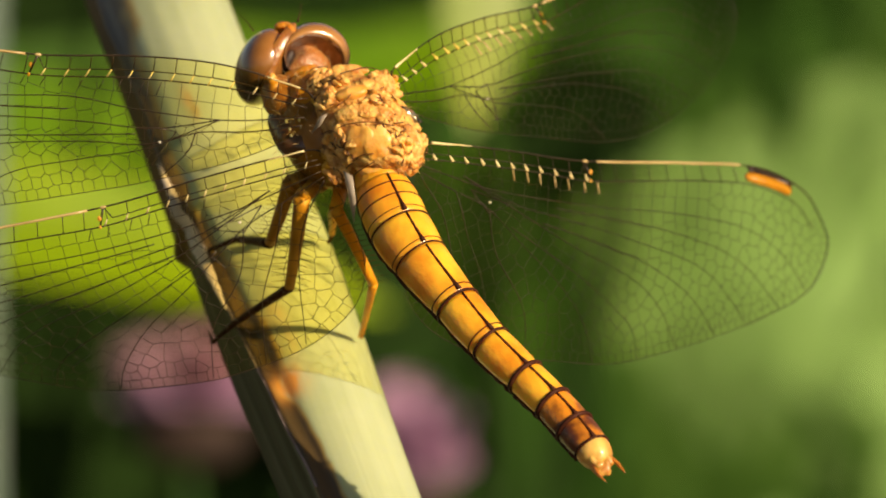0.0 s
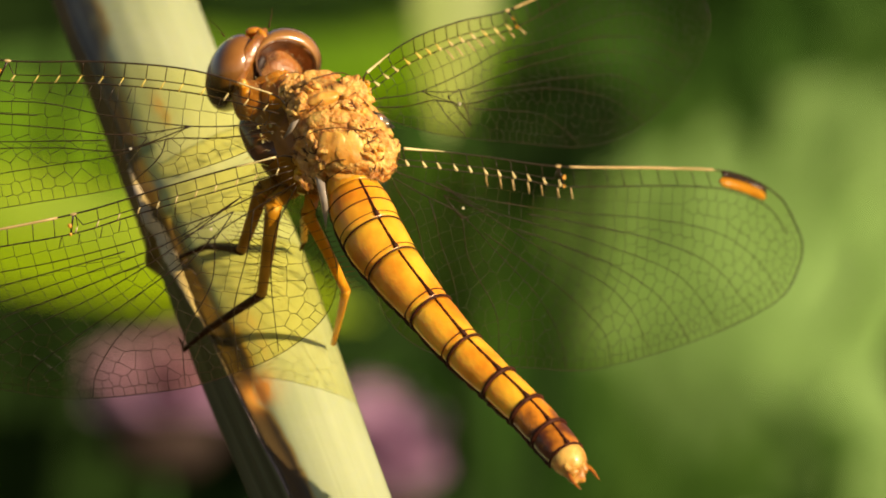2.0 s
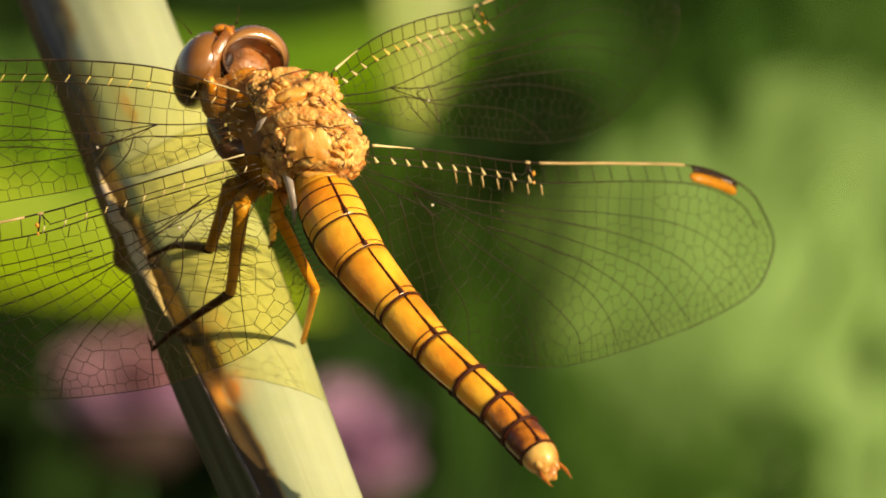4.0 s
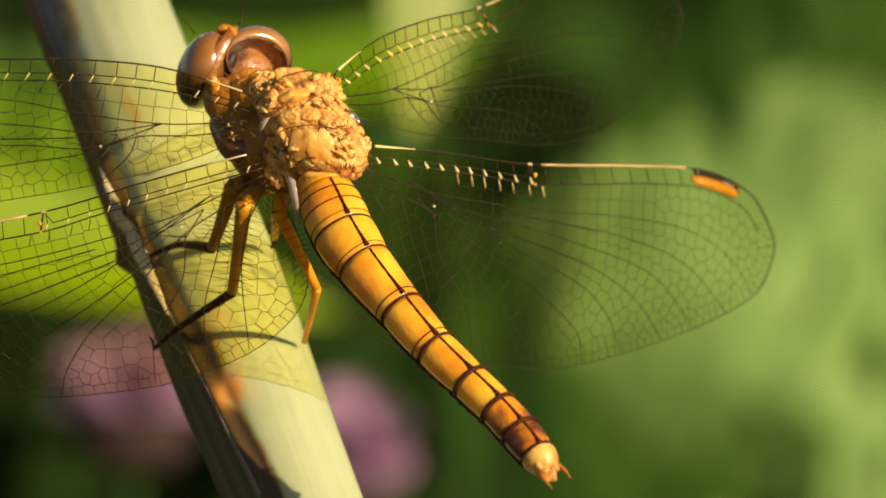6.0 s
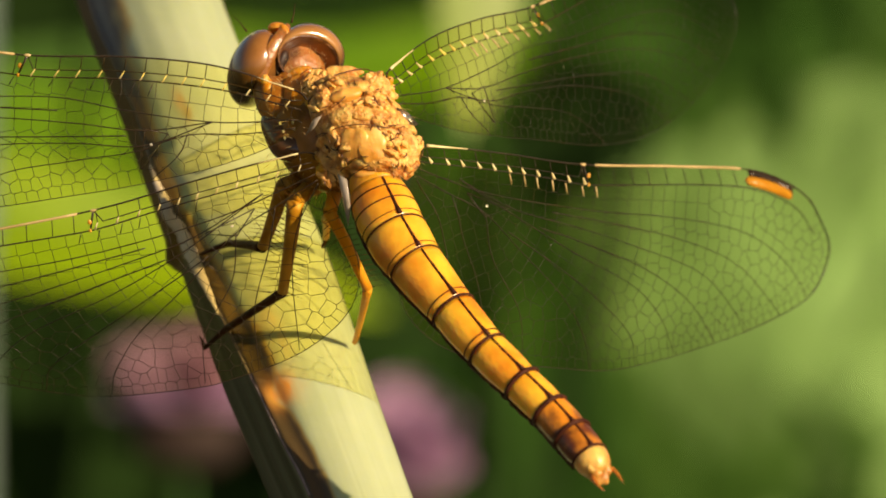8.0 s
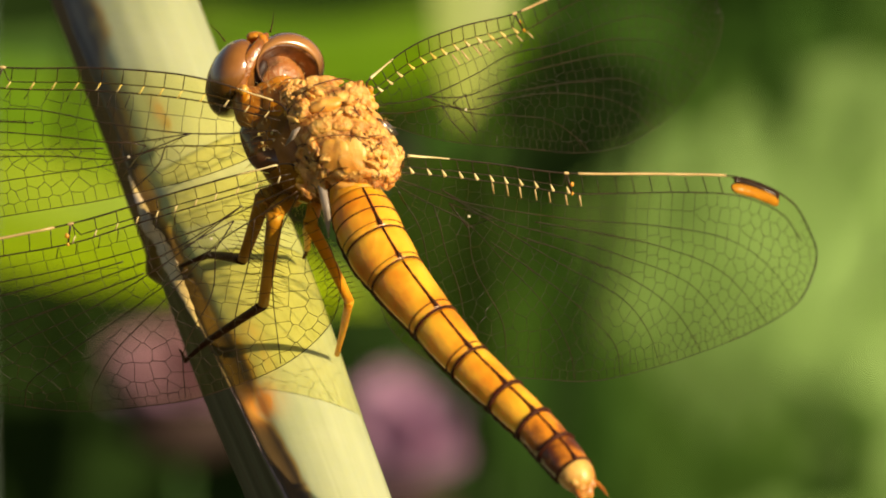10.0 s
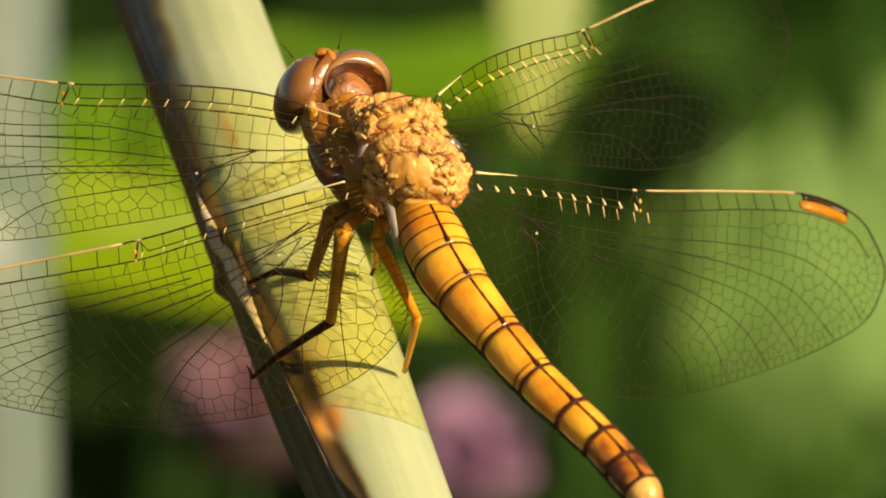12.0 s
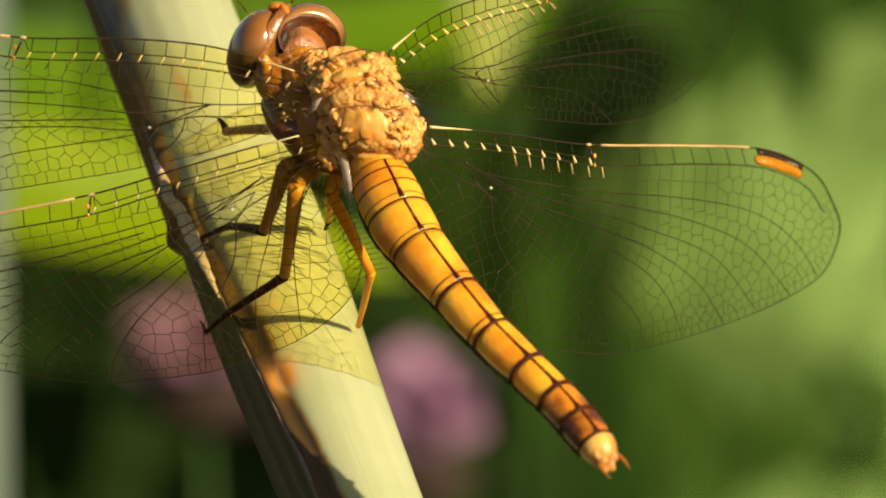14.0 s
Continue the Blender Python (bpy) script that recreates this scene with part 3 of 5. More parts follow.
def thick_stem():
    ob = thing("plant", to_ground(at(1150, 2000, -4)), "thick pale green plant stem with a brown scarred ridge", "plant")
    down = Vector((0.33, -0.775, 0.54)).normalized()
    face = (Vector((0, 0, 1)) - down * down.z).normalized()
    side = down.cross(face)
    if side.x < 0:
        side = -side
    rings, stain_shade, fibre_shade, ochre = [], [], [], []
    ys = [-1400, -900, -500, -250] + list(range(-150, 1060, 6)) + [1150, 1300, 1500]
    N = 160

    def ridge_at(y):
        return 221 + 6 / (1 + math.exp(-(y - 240) / 50.0)) + 0.044 * max(0.0, y - 420) + 2.0 * noise.noise((y * 0.012, 0, 0))

    def radius(y, deg):
        """Radius at the angle, 1 being the round side; the shaded flank is a flat facet that ends in the ridge."""
        rg = ridge_at(y)
        mid = (rg + 170) / 2
        q = 1.0
        if 170 < deg < rg:
            half = radians((rg - 170) / 2)
            q = 0.10 + 0.90 * math.cos(half) / math.cos(radians(deg - mid))
        q += 0.045 * math.exp(-((deg - rg) / 4.0) ** 2) - 0.035 * math.exp(-((deg - rg - 11) / 6.0) ** 2) / (1 + math.exp(-(y - 430) / 40.0))
        q += 0.10 * math.exp(-((y - 476) / (18.0 if y < 476 else 8.0)) ** 2) * max(0.0, math.cos(radians(deg - 185)))
        q += -0.07 * (1 / (1 + math.exp(-(y - 488) / 7.0))) * max(0.0, math.cos(radians(deg - 190)))
        q += 0.004 * noise.noise((math.cos(radians(deg)) * 2, math.sin(radians(deg)) * 2, y * 0.006)) + 0.003 * math.sin(radians(deg * 19))
        return q

    for y in ys:
        x, half, wd = stem_line(y)
        c = at(x - 0.093 * half, y, wd)
        r = half * STEP * (1 - wd / REACH) * 1.093
        ring = []
        rg = ridge_at(y)
        for k in range(N):
            deg = 360 * k / N
            a = radians(deg)
            rr = r * radius(y, deg)
            ring.append(c + side * (rr * math.cos(a)) - face * (rr * math.sin(a)))
            d = deg - rg
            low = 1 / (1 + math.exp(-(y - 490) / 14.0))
            n1, n2 = noise.noise((y * 0.011, deg * 0.03, 7)), noise.noise((y * 0.035, deg * 0.10, 4))
            wide = (27 + 9 * noise.noise((y * 0.009, 4, 0)) - 15 / (1 + math.exp(-(y - 220) / 40.0))) * (1 - low) + 12 * low
            if d > 0:
                v = (0.90 * math.exp(-(d / wide) ** 2)) * (1 + 0.25 * n1 + 0.10 * n2)
            else:
                # above the joint the brown of the flank also carries its painted shade
                v = (0.80 + 0.25 * n1) * (1 - low) + low * (0.08 + 0.9 * math.exp(-(d / 3.5) ** 2) + 0.25 * max(0.0, math.sin(radians(deg * 14))) ** 4)
            # plum blotches along the upper stem, one scar under the head, a dark scar below the joint
            v += (0.26 * math.exp(-((d - 30) / 8.0) ** 2) + 0.10 * math.exp(-((d - 20) / 22.0) ** 2)) * (0.6 + 1.3 * n1 + 0.5 * n2) * (1 - low) / (1 + math.exp((y - 260) / 30.0))
            v += 0.60 * math.exp(-((deg - 268) / 5.0) ** 2 - ((y - 330) / 24.0) ** 2) * (0.9 + n2)
            v += 1.2 * math.exp(-((d - 11) / 10.0) ** 2 - ((y - 738) / 55.0) ** 2) * (0.95 + 0.7 * n2)
            v += 1.1 * math.exp(-((d - 8) / 8.0) ** 2) / (1 + math.exp(-(y - 852) / 8.0)) * (0.95 + 0.5 * n2)
            v += 0.14 * math.exp(-((d - 22) / 16.0) ** 2 - ((y - 590) / 80.0) ** 2) * (0.8 + n1)
            fleck = 0.75 + 0.7 * noise.noise((deg * 0.12, y * 0.025, 1)) + 0.4 * noise.noise((deg * 0.4, y * 0.06, 6))
            o = 1.35 * math.exp(-((d - 16) / 13.0) ** 2 - ((y - 818) / 24.0) ** 2) + 0.35 * math.exp(-((d - 30) / 8.0) ** 2 - ((y - 730) / 50.0) ** 2)
            o += 0.45 * math.exp(-((deg - 268) / 5.0) ** 2 - ((y - 318) / 26.0) ** 2)
            ochre.append(min(0.9, max(0.0, o * fleck)))
            v -= 0.7 * math.exp(-((d - 14) / 12.0) ** 2 - ((y - 820) / 18.0) ** 2)
            # below the joint the flank's green is darkened to stand for its shade
            flank_shade = 1 / (1 + math.exp((d + 4) / 2.0)) * low
            fibre_shade.append(min(1.0, max(0.0, (0.93 + 0.07 * math.sin(radians(deg * 11))) * flank_shade + 0.12 * (0.5 + noise.noise((deg * 0.35, y * 0.002, 2))) * (0.5 + noise.noise((deg * 0.08, y * 0.004, 8))))))
            stain_shade.append(max(0.0, v))
        rings.append(ring)
    foot = to_ground(at(1150, 2000, -4))
    base = rings[-1]
    last = sum(base, Vector()) / N
    for q in (0.3, 0.65, 1.0):
        c = last.lerp(foot, q)
        rings.append([c + (v - last) * (1 + 0.25 * q) for v in base])
        stain_shade += [0.1] * N
        fibre_shade += [0.2] * N
        ochre += [0.0] * N
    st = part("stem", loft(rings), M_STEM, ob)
    layer = st.data.attributes.new("stain_shade", "FLOAT", "POINT")
    layer.data.foreach_set("value", stain_shade)
    layer = st.data.attributes.new("fibre_shade", "FLOAT", "POINT")
    layer.data.foreach_set("value", fibre_shade)
    layer = st.data.attributes.new("ochre", "FLOAT", "POINT")
    layer.data.foreach_set("value", ochre)
    line = []
    for y in range(-150, 1000, 8):
        x, half, wd = stem_line(y)
        r = half * STEP * (1 - wd / REACH) * 1.093
        deg = ridge_at(y) - 1.5
        a = radians(deg)
        line.append(at(x - 0.093 * half, y, wd) + (side * math.cos(a) - face * math.sin(a)) * r * radius(y, deg))
    strip = line[66:102]
    part("sheath_strip", tube([q - side * 0.15 + face * 0.25 for q in strip], [0.05 + 0.42 * math.sin(math.pi * i / 35) * (1 + 0.5 * noise.noise((i * 0.6, 1, 0))) for i in range(36)], 8, squash=(face, 0.5)), M_STREAK, ob, "shiny pale strip of dry sheath")
    part("sheath_edge", tube(line[58:], [max(0.05, 0.12 + 0.09 * noise.noise((i * 0.12, 3, 0))) for i in range(58, len(line))], 7), M_SHEATH, ob, "dry papery sheath edge")


thick_stem()

FLY_AT = at(640, 320, 0)
fly = thing("dragonfly", FLY_AT, "amber dragonfly with clear veined wings clinging to the thick stem", "dragonfly")

# body frame: along (head to tail), dorsal, right
ALONG = Vector((0.57, -0.67, 0.47)).normalized()
DORSAL0 = (Vector((0, 0, 1)) - ALONG * ALONG.z).normalized()
RIGHT0 = DORSAL0.cross(ALONG)
if RIGHT0.x < 0:
    RIGHT0 = -RIGHT0
ROLL = radians(32)
DORSAL = (DORSAL0 * math.cos(ROLL) + RIGHT0 * math.sin(ROLL)).normalized()
RIGHT = (RIGHT0 * math.cos(ROLL) - DORSAL0 * math.sin(ROLL)).normalized()


def abdomen():
    ctrl = [(664, 385, -1.0, 43), (685, 440, 0.2, 57), (714, 500, 1.6, 59), (753, 556, 3.0, 52), (806, 620, 4.6, 45), (864, 688, 6.3, 41),
            (933, 755, 8.0, 38), (992, 812, 9.4, 37), (1033, 858, 10.6, 37), (1060, 892, 11.5, 34), (1076, 919, 12.2, 28)]
    pts = spline([(x, y, z) for x, y, z, h in ctrl], 24)
    hw = spline([(h, 0, 0) for x, y, z, h in ctrl], 24)
    joints = [386, 412, 490, 545, 627, 697, 757, 805, 848, 887, 917]
    kinds = [M_AMBER] * 7 + [M_BROWN, M_BROWN, M_TAIL]
    samples = [(p.y, at(p.x, p.y, p.z), h.x * STEP * (1 - p.z / REACH)) for p, h in zip(pts, hw)]

    def where(y):
        for (y0, c0, r0), (y1, c1, r1) in zip(samples, samples[1:]):
            if y0 <= y <= y1:
                q = (y - y0) / (y1 - y0 + 1e-9)
                return c0.lerp(c1, q), r0 + (r1 - r0) * q
        return samples[-1][1], samples[-1][2]

    N = 36

    def ring(y, k, lift=0.0):
        c, r = where(y)
        c2, _ = where(min(y + 14, 916.9))
        c1, _ = where(max(y - 14, 386))
        a = (c2 - c1).normalized()
        d = (DORSAL - a * DORSAL.dot(a)).normalized()
        rt = a.cross(d)
        if rt.dot(RIGHT) < 0:
            rt = -rt
        out = []
        for i in range(N):
            f = 2 * math.pi * i / N
            keel = 1 + 0.03 * math.exp(-((min(f, 2 * math.pi - f)) / 0.35) ** 2) - 0.10 * max(0, -math.cos(f))
            rr = r * k * keel + lift
            out.append(c + d * (math.cos(f) * rr * 0.96) + rt * (math.sin(f) * rr))
        return out

    for i in range(10):
        y0, y1 = joints[i], joints[i + 1]
        rings = []
        m = 10
        for j in range(m + 1):
            q = j / m
            k = 1 - (0.035 if i < 4 else 0.065) * (1 - math.sin(math.pi * min(1, q * 1.05 + 0.02)) ** 0.5) - (0.05 if i == 9 and j == m else 0)
            if i == 9:
                k *= math.sqrt(max(0.15, 1 - (q * 0.8) ** 3))
            rings.append(ring(y0 + (y1 - y0) * q, k))
        seg = part("segment", loft(rings), kinds[i], fly, "straw-coloured last segment" if i == 9 else "")
        if 1 <= i <= 8:
            for off, th in ((0.0, 0.10), (-0.14, 0.04))[:2 if i < 5 else 1]:
                rr = ring(y1 + off * (y1 - y0), 0.975 if off == 0 else 0.99, 0.0)
                pts2 = rr[N * 3 // 4 - 2:] + rr[:N // 4 + 3]
                part("joint_band", tube(pts2, th * (0.7 if i < 3 else 1.1 if i < 5 else 1.0 if i == 8 else 1.7), 6), M_DARK, seg, "dark brown joint line")
        if i == 1:
            for off in (0.25, 0.55):
                rr = ring(y0 + off * (y1 - y0), 1.0, 0.0)
                part("carina", tube(rr[N * 3 // 4 - 2:] + rr[:N // 4], 0.05, 6), M_DARK, seg)
        if 1 <= i <= 8:
            keel = [ring(y0 + (y1 - y0) * q, 1.0)[0] for q in [0.04 + 0.115 * j for j in range(9)]]
            part("keel_line", tube(keel, [0.06, 0.09, 0.07, 0.10, 0.08, 0.11, 0.10, 0.14, 0.18], 6), M_DARK, seg)
            low = [ring(y0 + (y1 - y0) * q, 1.0)[N * 3 // 4 - 3] for q in [0.1 * j for j in range(11)]]
            part("side_stripe", tube(low, [0.17 + 0.14 * noise.noise((y0 + j * 1.7, 0, 5)) for j in range(11)], 6), M_DARK, seg)
    tip, _ = where(914)
    for sgn in (-1, 1):
        b = tip + RIGHT * (0.62 * sgn) + DORSAL * 0.3
        part("cercus", tube(spline([b, b + ALONG * 0.7 + RIGHT * 0.16 * sgn, b + ALONG * 1.5 + RIGHT * 0.10 * sgn], 4), [0.12, 0.13, 0.13, 0.12, 0.11, 0.10, 0.08, 0.05, 0.02], 8), M_RUST, fly)
    part("tail_plate", blob(tip + ALONG * 0.25, axes_of(ALONG, RIGHT, DORSAL, 0.7, 0.55, 0.45), 0.6, 2, 36, 24, 1.6), M_TAIL, fly)
    for sgn in (-1, 1):
        part("tail_lobe", blob(tip + RIGHT * (0.42 * sgn) + DORSAL * 0.2, axes_of(ALONG, RIGHT, DORSAL, 0.55, 0.40, 0.40), 0.7, 4 + sgn, 30, 20, 1.8), M_TAIL, fly)


SUTURES = []


def plates(centre, axes, swell, cell, nu=110, nv=70, seed=0.0):
    """A rounded body whose skin is broken into bulging plates with creases between."""
    c = Vector(centre)
    A = [Vector(q) for q in axes]
    verts, faces = [], []
    SUTURES.clear()
    for j in range(nv + 1):
        th = math.pi * j / nv
        for i in range(nu):
            ph = 2 * math.pi * i / nu
            d = (math.sin(th) * math.cos(ph), math.sin(th) * math.sin(ph), math.cos(th))
            p = A[0] * d[0] + A[1] * d[1] + A[2] * d[2]
            # the two sides mirror one another
            m = Vector((d[0] * A[0].length, abs(d[1]) * A[1].length * 1.15, d[2] * A[2].length)) + noise.noise_vector(p * 0.7) * 0.25
            f = noise.voronoi(m * cell + Vector((seed, 0, 0)))[0]
            bulge = min(1.0, (f[1] - f[0]) * 2.6) ** 0.5
            fine = noise.noise(p * 2.2) * 0.30 + noise.noise(p * 5) * 0.22 + (0.35 - abs(noise.noise(Vector((p.dot(ALONG) * 1.2, p.dot(RIGHT) * 3.4, p.dot(DORSAL) * 3.4))))) * 0.55 + noise.noise(p * 11) * 0.22
            SUTURES.append(max(0.0, 1 - (f[1] - f[0]) * 5.5) * 0.9)
            verts.append(c + p * (1 + swell * (bulge - 0.75 + fine)))
    for j in range(nv):
        for i in range(nu):
            i2 = (i + 1) % nu
            faces.append((j * nu + i, (j + 1) * nu + i, (j + 1) * nu + i2, j * nu + i2))
    return verts, faces


def sutured(ob):
    layer = ob.data.attributes.new("suture", "FLOAT", "POINT")
    layer.data.foreach_set("value", SUTURES)


def thorax():
    rng = random.Random(3)
    c = at(580, 312, -4.4)
    part("thorax", plates(c, axes_of(ALONG, RIGHT, DORSAL, 4.5, 3.2, 3.0), 0.05, 0.55, 80, 50, 2), M_PLEURON, fly)
    mid = at(647, 298, -1.7)
    A = axes_of(ALONG, RIGHT + DORSAL * -0.12, DORSAL + RIGHT * 0.12, 4.2, 2.85, 2.45)
    dorsum = part("dorsum", plates(mid, A, 0.035, 0.6, 190, 130, 5), M_THORAX, fly)
    SUTURES[:] = [v * 0.5 for v in SUTURES]
    sutured(dorsum)

    def on_back(x, y):
        """The point of the back under x, y of the sheet, and the way out of it."""
        best = (9e9, 0.0)
        for w in [8.0 - 0.1 * i for i in range(140)]:
            q = at(x, y, w) - mid
            v = sum((q.dot(e) / e.length_squared) ** 2 for e in A)
            best = min(best, (max(v, 1.0), -w))
            if v < 1:
                break
        p = at(x, y, -best[1])
        q = p - mid
        return p, sum(((e * (q.dot(e) / e.length_squared ** 2)) for e in A), Vector()).normalized()

    def sclerite(name, x, y, rx, ry, turn, h, m, n=0.16):
        p, up = on_back(x, y)
        e1 = Vector((math.cos(radians(turn)), math.sin(radians(turn)), 0))
        e1 = (e1 - up * e1.dot(up)).normalized()
        e2 = up.cross(e1)
        part(name, blob(p, (e1 * rx * STEP, e2 * ry * STEP, up * h), n * 1.5, x * 0.1, 48, 32, 1.5), m, fly)

    def hinge(name, cx, cy, rx, ry, count, seed):
        """A knot of small lumps and folds where a wing joins the back, with dark creases between them."""
        rg = random.Random(seed)
        p, up = on_back(cx, cy)
        hg = part(name, blob(p, axes_of((1, 0, 0), (0, 1, 0), up, rx * STEP * 0.9, ry * STEP * 0.9, 0.2), 0.3, seed, 30, 20, 1.5), M_THORAX, fly, "knotted golden wing hinge")
        for i in range(count):
            a, q = i * 2.4, math.sqrt((i + 0.5) / count)
            p, up = on_back(cx + rx * q * math.cos(a), cy + ry * q * math.sin(a))
            turn = rg.uniform(-0.9, 0.9)
            e1 = Vector((math.cos(turn), math.sin(turn), 0))
            e1 = (e1 - up * e1.dot(up)).normalized()
            e2 = up.cross(e1)
            r = rg.uniform(0.26, 0.52)
            part("hinge_plate", blob(p + up * rg.uniform(-0.05, 0.1), (e1 * r * 1.3, e2 * r * rg.uniform(0.45, 0.75), up * rg.uniform(0.24, 0.42)), 0.7, seed + i * 1.3, 30, 22, 2.6), M_THORAX, hg)
            a0, ra = rg.uniform(0, 6.28), r * rg.uniform(0.9, 1.2)
            arc = [p + up * (0.27 + 0.07 * math.sin(k)) + e1 * (ra * math.cos(a0 + k * 0.35)) + e2 * (ra * 0.6 * math.sin(a0 + k * 0.35)) for k in range(7)]
            part("crease", tube(arc, [0.015, 0.03, 0.042, 0.046, 0.04, 0.03, 0.01], 5), M_CREASE, hg, "thin dark crease")

    hinge("forewing_hinge", 572, 222, 27, 19, 15, 1)
    hinge("forewing_hinge", 570, 254, 19, 15, 10, 2)
    hinge("forewing_hinge", 673, 236, 31, 34, 26, 3)
    hinge("hindwing_hinge", 594, 352, 27, 42, 28, 4)
    hinge("hindwing_hinge", 690, 296, 20, 17, 10, 5)
    hinge("hindwing_hinge", 720, 340, 30, 40, 28, 6)
    sclerite("collar", 612, 200, 38, 9, -4, 0.4, M_THORAX, 0.2)
    sclerite("scutum", 620, 240, 30, 15, 14, 0.45, M_STRAW, 0.16)
    sclerite("scutum", 645, 226, 14, 18, 0, 0.4, M_THORAX, 0.2)
    sclerite("scutellum", 614, 276, 29, 16, 16, 0.36, M_THORAX, 0.14)
    sclerite("scutellum", 646, 273, 26, 15, -14, 0.36, M_THORAX, 0.14)
    sclerite("scutellum", 677, 278, 20, 17, -20, 0.36, M_THORAX, 0.16)
    sclerite("metascutum", 635, 330, 27, 31, 0, 0.26, M_STRAW, 0.16)
    sclerite("metascutum", 664, 330, 27, 31, 0, 0.24, M_STRAW, 0.16)
    sclerite("metascutellum", 640, 362, 26, 12, 14, 0.3, M_THORAX)
    sclerite("metascutellum", 672, 360, 22, 13, -20, 0.3, M_THORAX)
    sclerite("postnotum", 662, 384, 38, 13, 0, 0.45, M_STRAW, 0.1)
    for line in (((585, 312), (612, 300), (650, 297), (692, 304)), ((598, 268), (612, 258), (622, 246)), ((590, 218), (640, 205), (668, 212)),
                 ((616, 368), (640, 350), (660, 348)), ((612, 392), (640, 372), (662, 360)), ((545, 212), (560, 203), (582, 204)), ((574, 312), (590, 308), (606, 318)), ((690, 300), (712, 300), (730, 318))):
        pts = []
        for x, y in line:
            p, up = on_back(x, y)
            pts.append(p + up * 0.42)
        part("suture", tube(spline(pts, 5), 0.034, 6), M_CREASE, fly, "dark suture line")
    # glassy skin at the wing roots
    def web(name, pts, m, label):
        P = [at(*q) for q in pts]
        cen = sum(P, Vector()) / len(P)
        nrm = (P[1] - P[0]).cross(P[2] - P[0]).normalized()
        k = len(P)
        V = [q + nrm * 0.03 for q in P] + [q - nrm * 0.03 for q in P] + [cen + nrm * 0.12, cen - nrm * 0.06]
        F = [(i, (i + 1) % k, 2 * k) for i in range(k)] + [(k + (i + 1) % k, k + i, 2 * k + 1) for i in range(k)] + [(i, k + i, k + (i + 1) % k, (i + 1) % k) for i in range(k)]
        part(name, (V, F), m, fly, label)

    web("wing_web", ((604, 382, 0.9), (620, 392, 1.2), (627, 440, 1.0), (623, 476, 0.6), (612, 420, 0.8)), M_SILVER, "pale skin at the hindwing root")
    web("wing_web", ((574, 278, 1.2), (562, 300, 0.8), (545, 314, 0.4), (560, 284, 0.8)), M_SILVER, "pale skin at the forewing root")
    web("wing_web", ((708, 262, -0.6), (728, 270, -1.0), (748, 292, -1.6), (738, 296, -1.3), (716, 280, -0.6)), M_GLASSY, "glassy skin at the forewing root")
    part("side_panel", blob(at(528, 312, -3.5), axes_of(ALONG, (1, 0.55, -0.3), (0.2, 0.2, 1), 2.5, 1.9, 1.5), 0.12, 3, 50, 32), M_PANEL, fly, "glossy dark brown panel on the flank")
    # pale beads added where sun glints sit on the flank
    for x, y in ((500, 292), (506, 306), (509, 318), (527, 303), (523, 290)):
        part("glint_bead", blob(at(x, y, -1.95), axes_of((1, 0, 0), (0, 1, 0), (0, 0, 1), 0.085, 0.12, 0.10)), M_GLINT, fly, "tiny pale bead put in for a sun glint on the flank")
    hairs = []
    for i in range(240):
        a, b = rng.uniform(0, math.pi), rng.uniform(0, 2 * math.pi)
        d = A[0] * math.cos(a) + A[1] * (math.sin(a) * math.cos(b)) + A[2] * (math.sin(a) * abs(math.sin(b)))
        q = d.normalized() + Vector((rng.uniform(-0.6, 0.6), rng.uniform(-0.6, 0.6), rng.uniform(-0.4, 0.4))) + ALONG * 0.4
        hairs.append(tube([mid + d * 0.99, mid + d + q * 0.25, mid + d + q * 0.4 + ALONG * 0.2], [0.010, 0.008, 0.003], 3, False))
    for i in range(380):
        a, b = rng.uniform(0, math.pi), rng.uniform(0, 2 * math.pi)
        d = ALONG * math.cos(a) * 4.6 + RIGHT * math.sin(a) * math.cos(b) * 3.3 + DORSAL * math.sin(a) * math.sin(b) * 3.9
        p = c + d * 0.98
        q = d.normalized() + Vector((rng.uniform(-0.5, 0.5), rng.uniform(-0.5, 0.5), rng.uniform(-0.5, 0.5)))
        hairs.append(tube([p, p + q * 0.35, p + q * 0.75 + ALONG * 0.15], [0.016, 0.012, 0.003], 3, False))
    part("hairs", merge(*hairs), M_HAIR, fly, "fine pale hairs", kind="stuff")


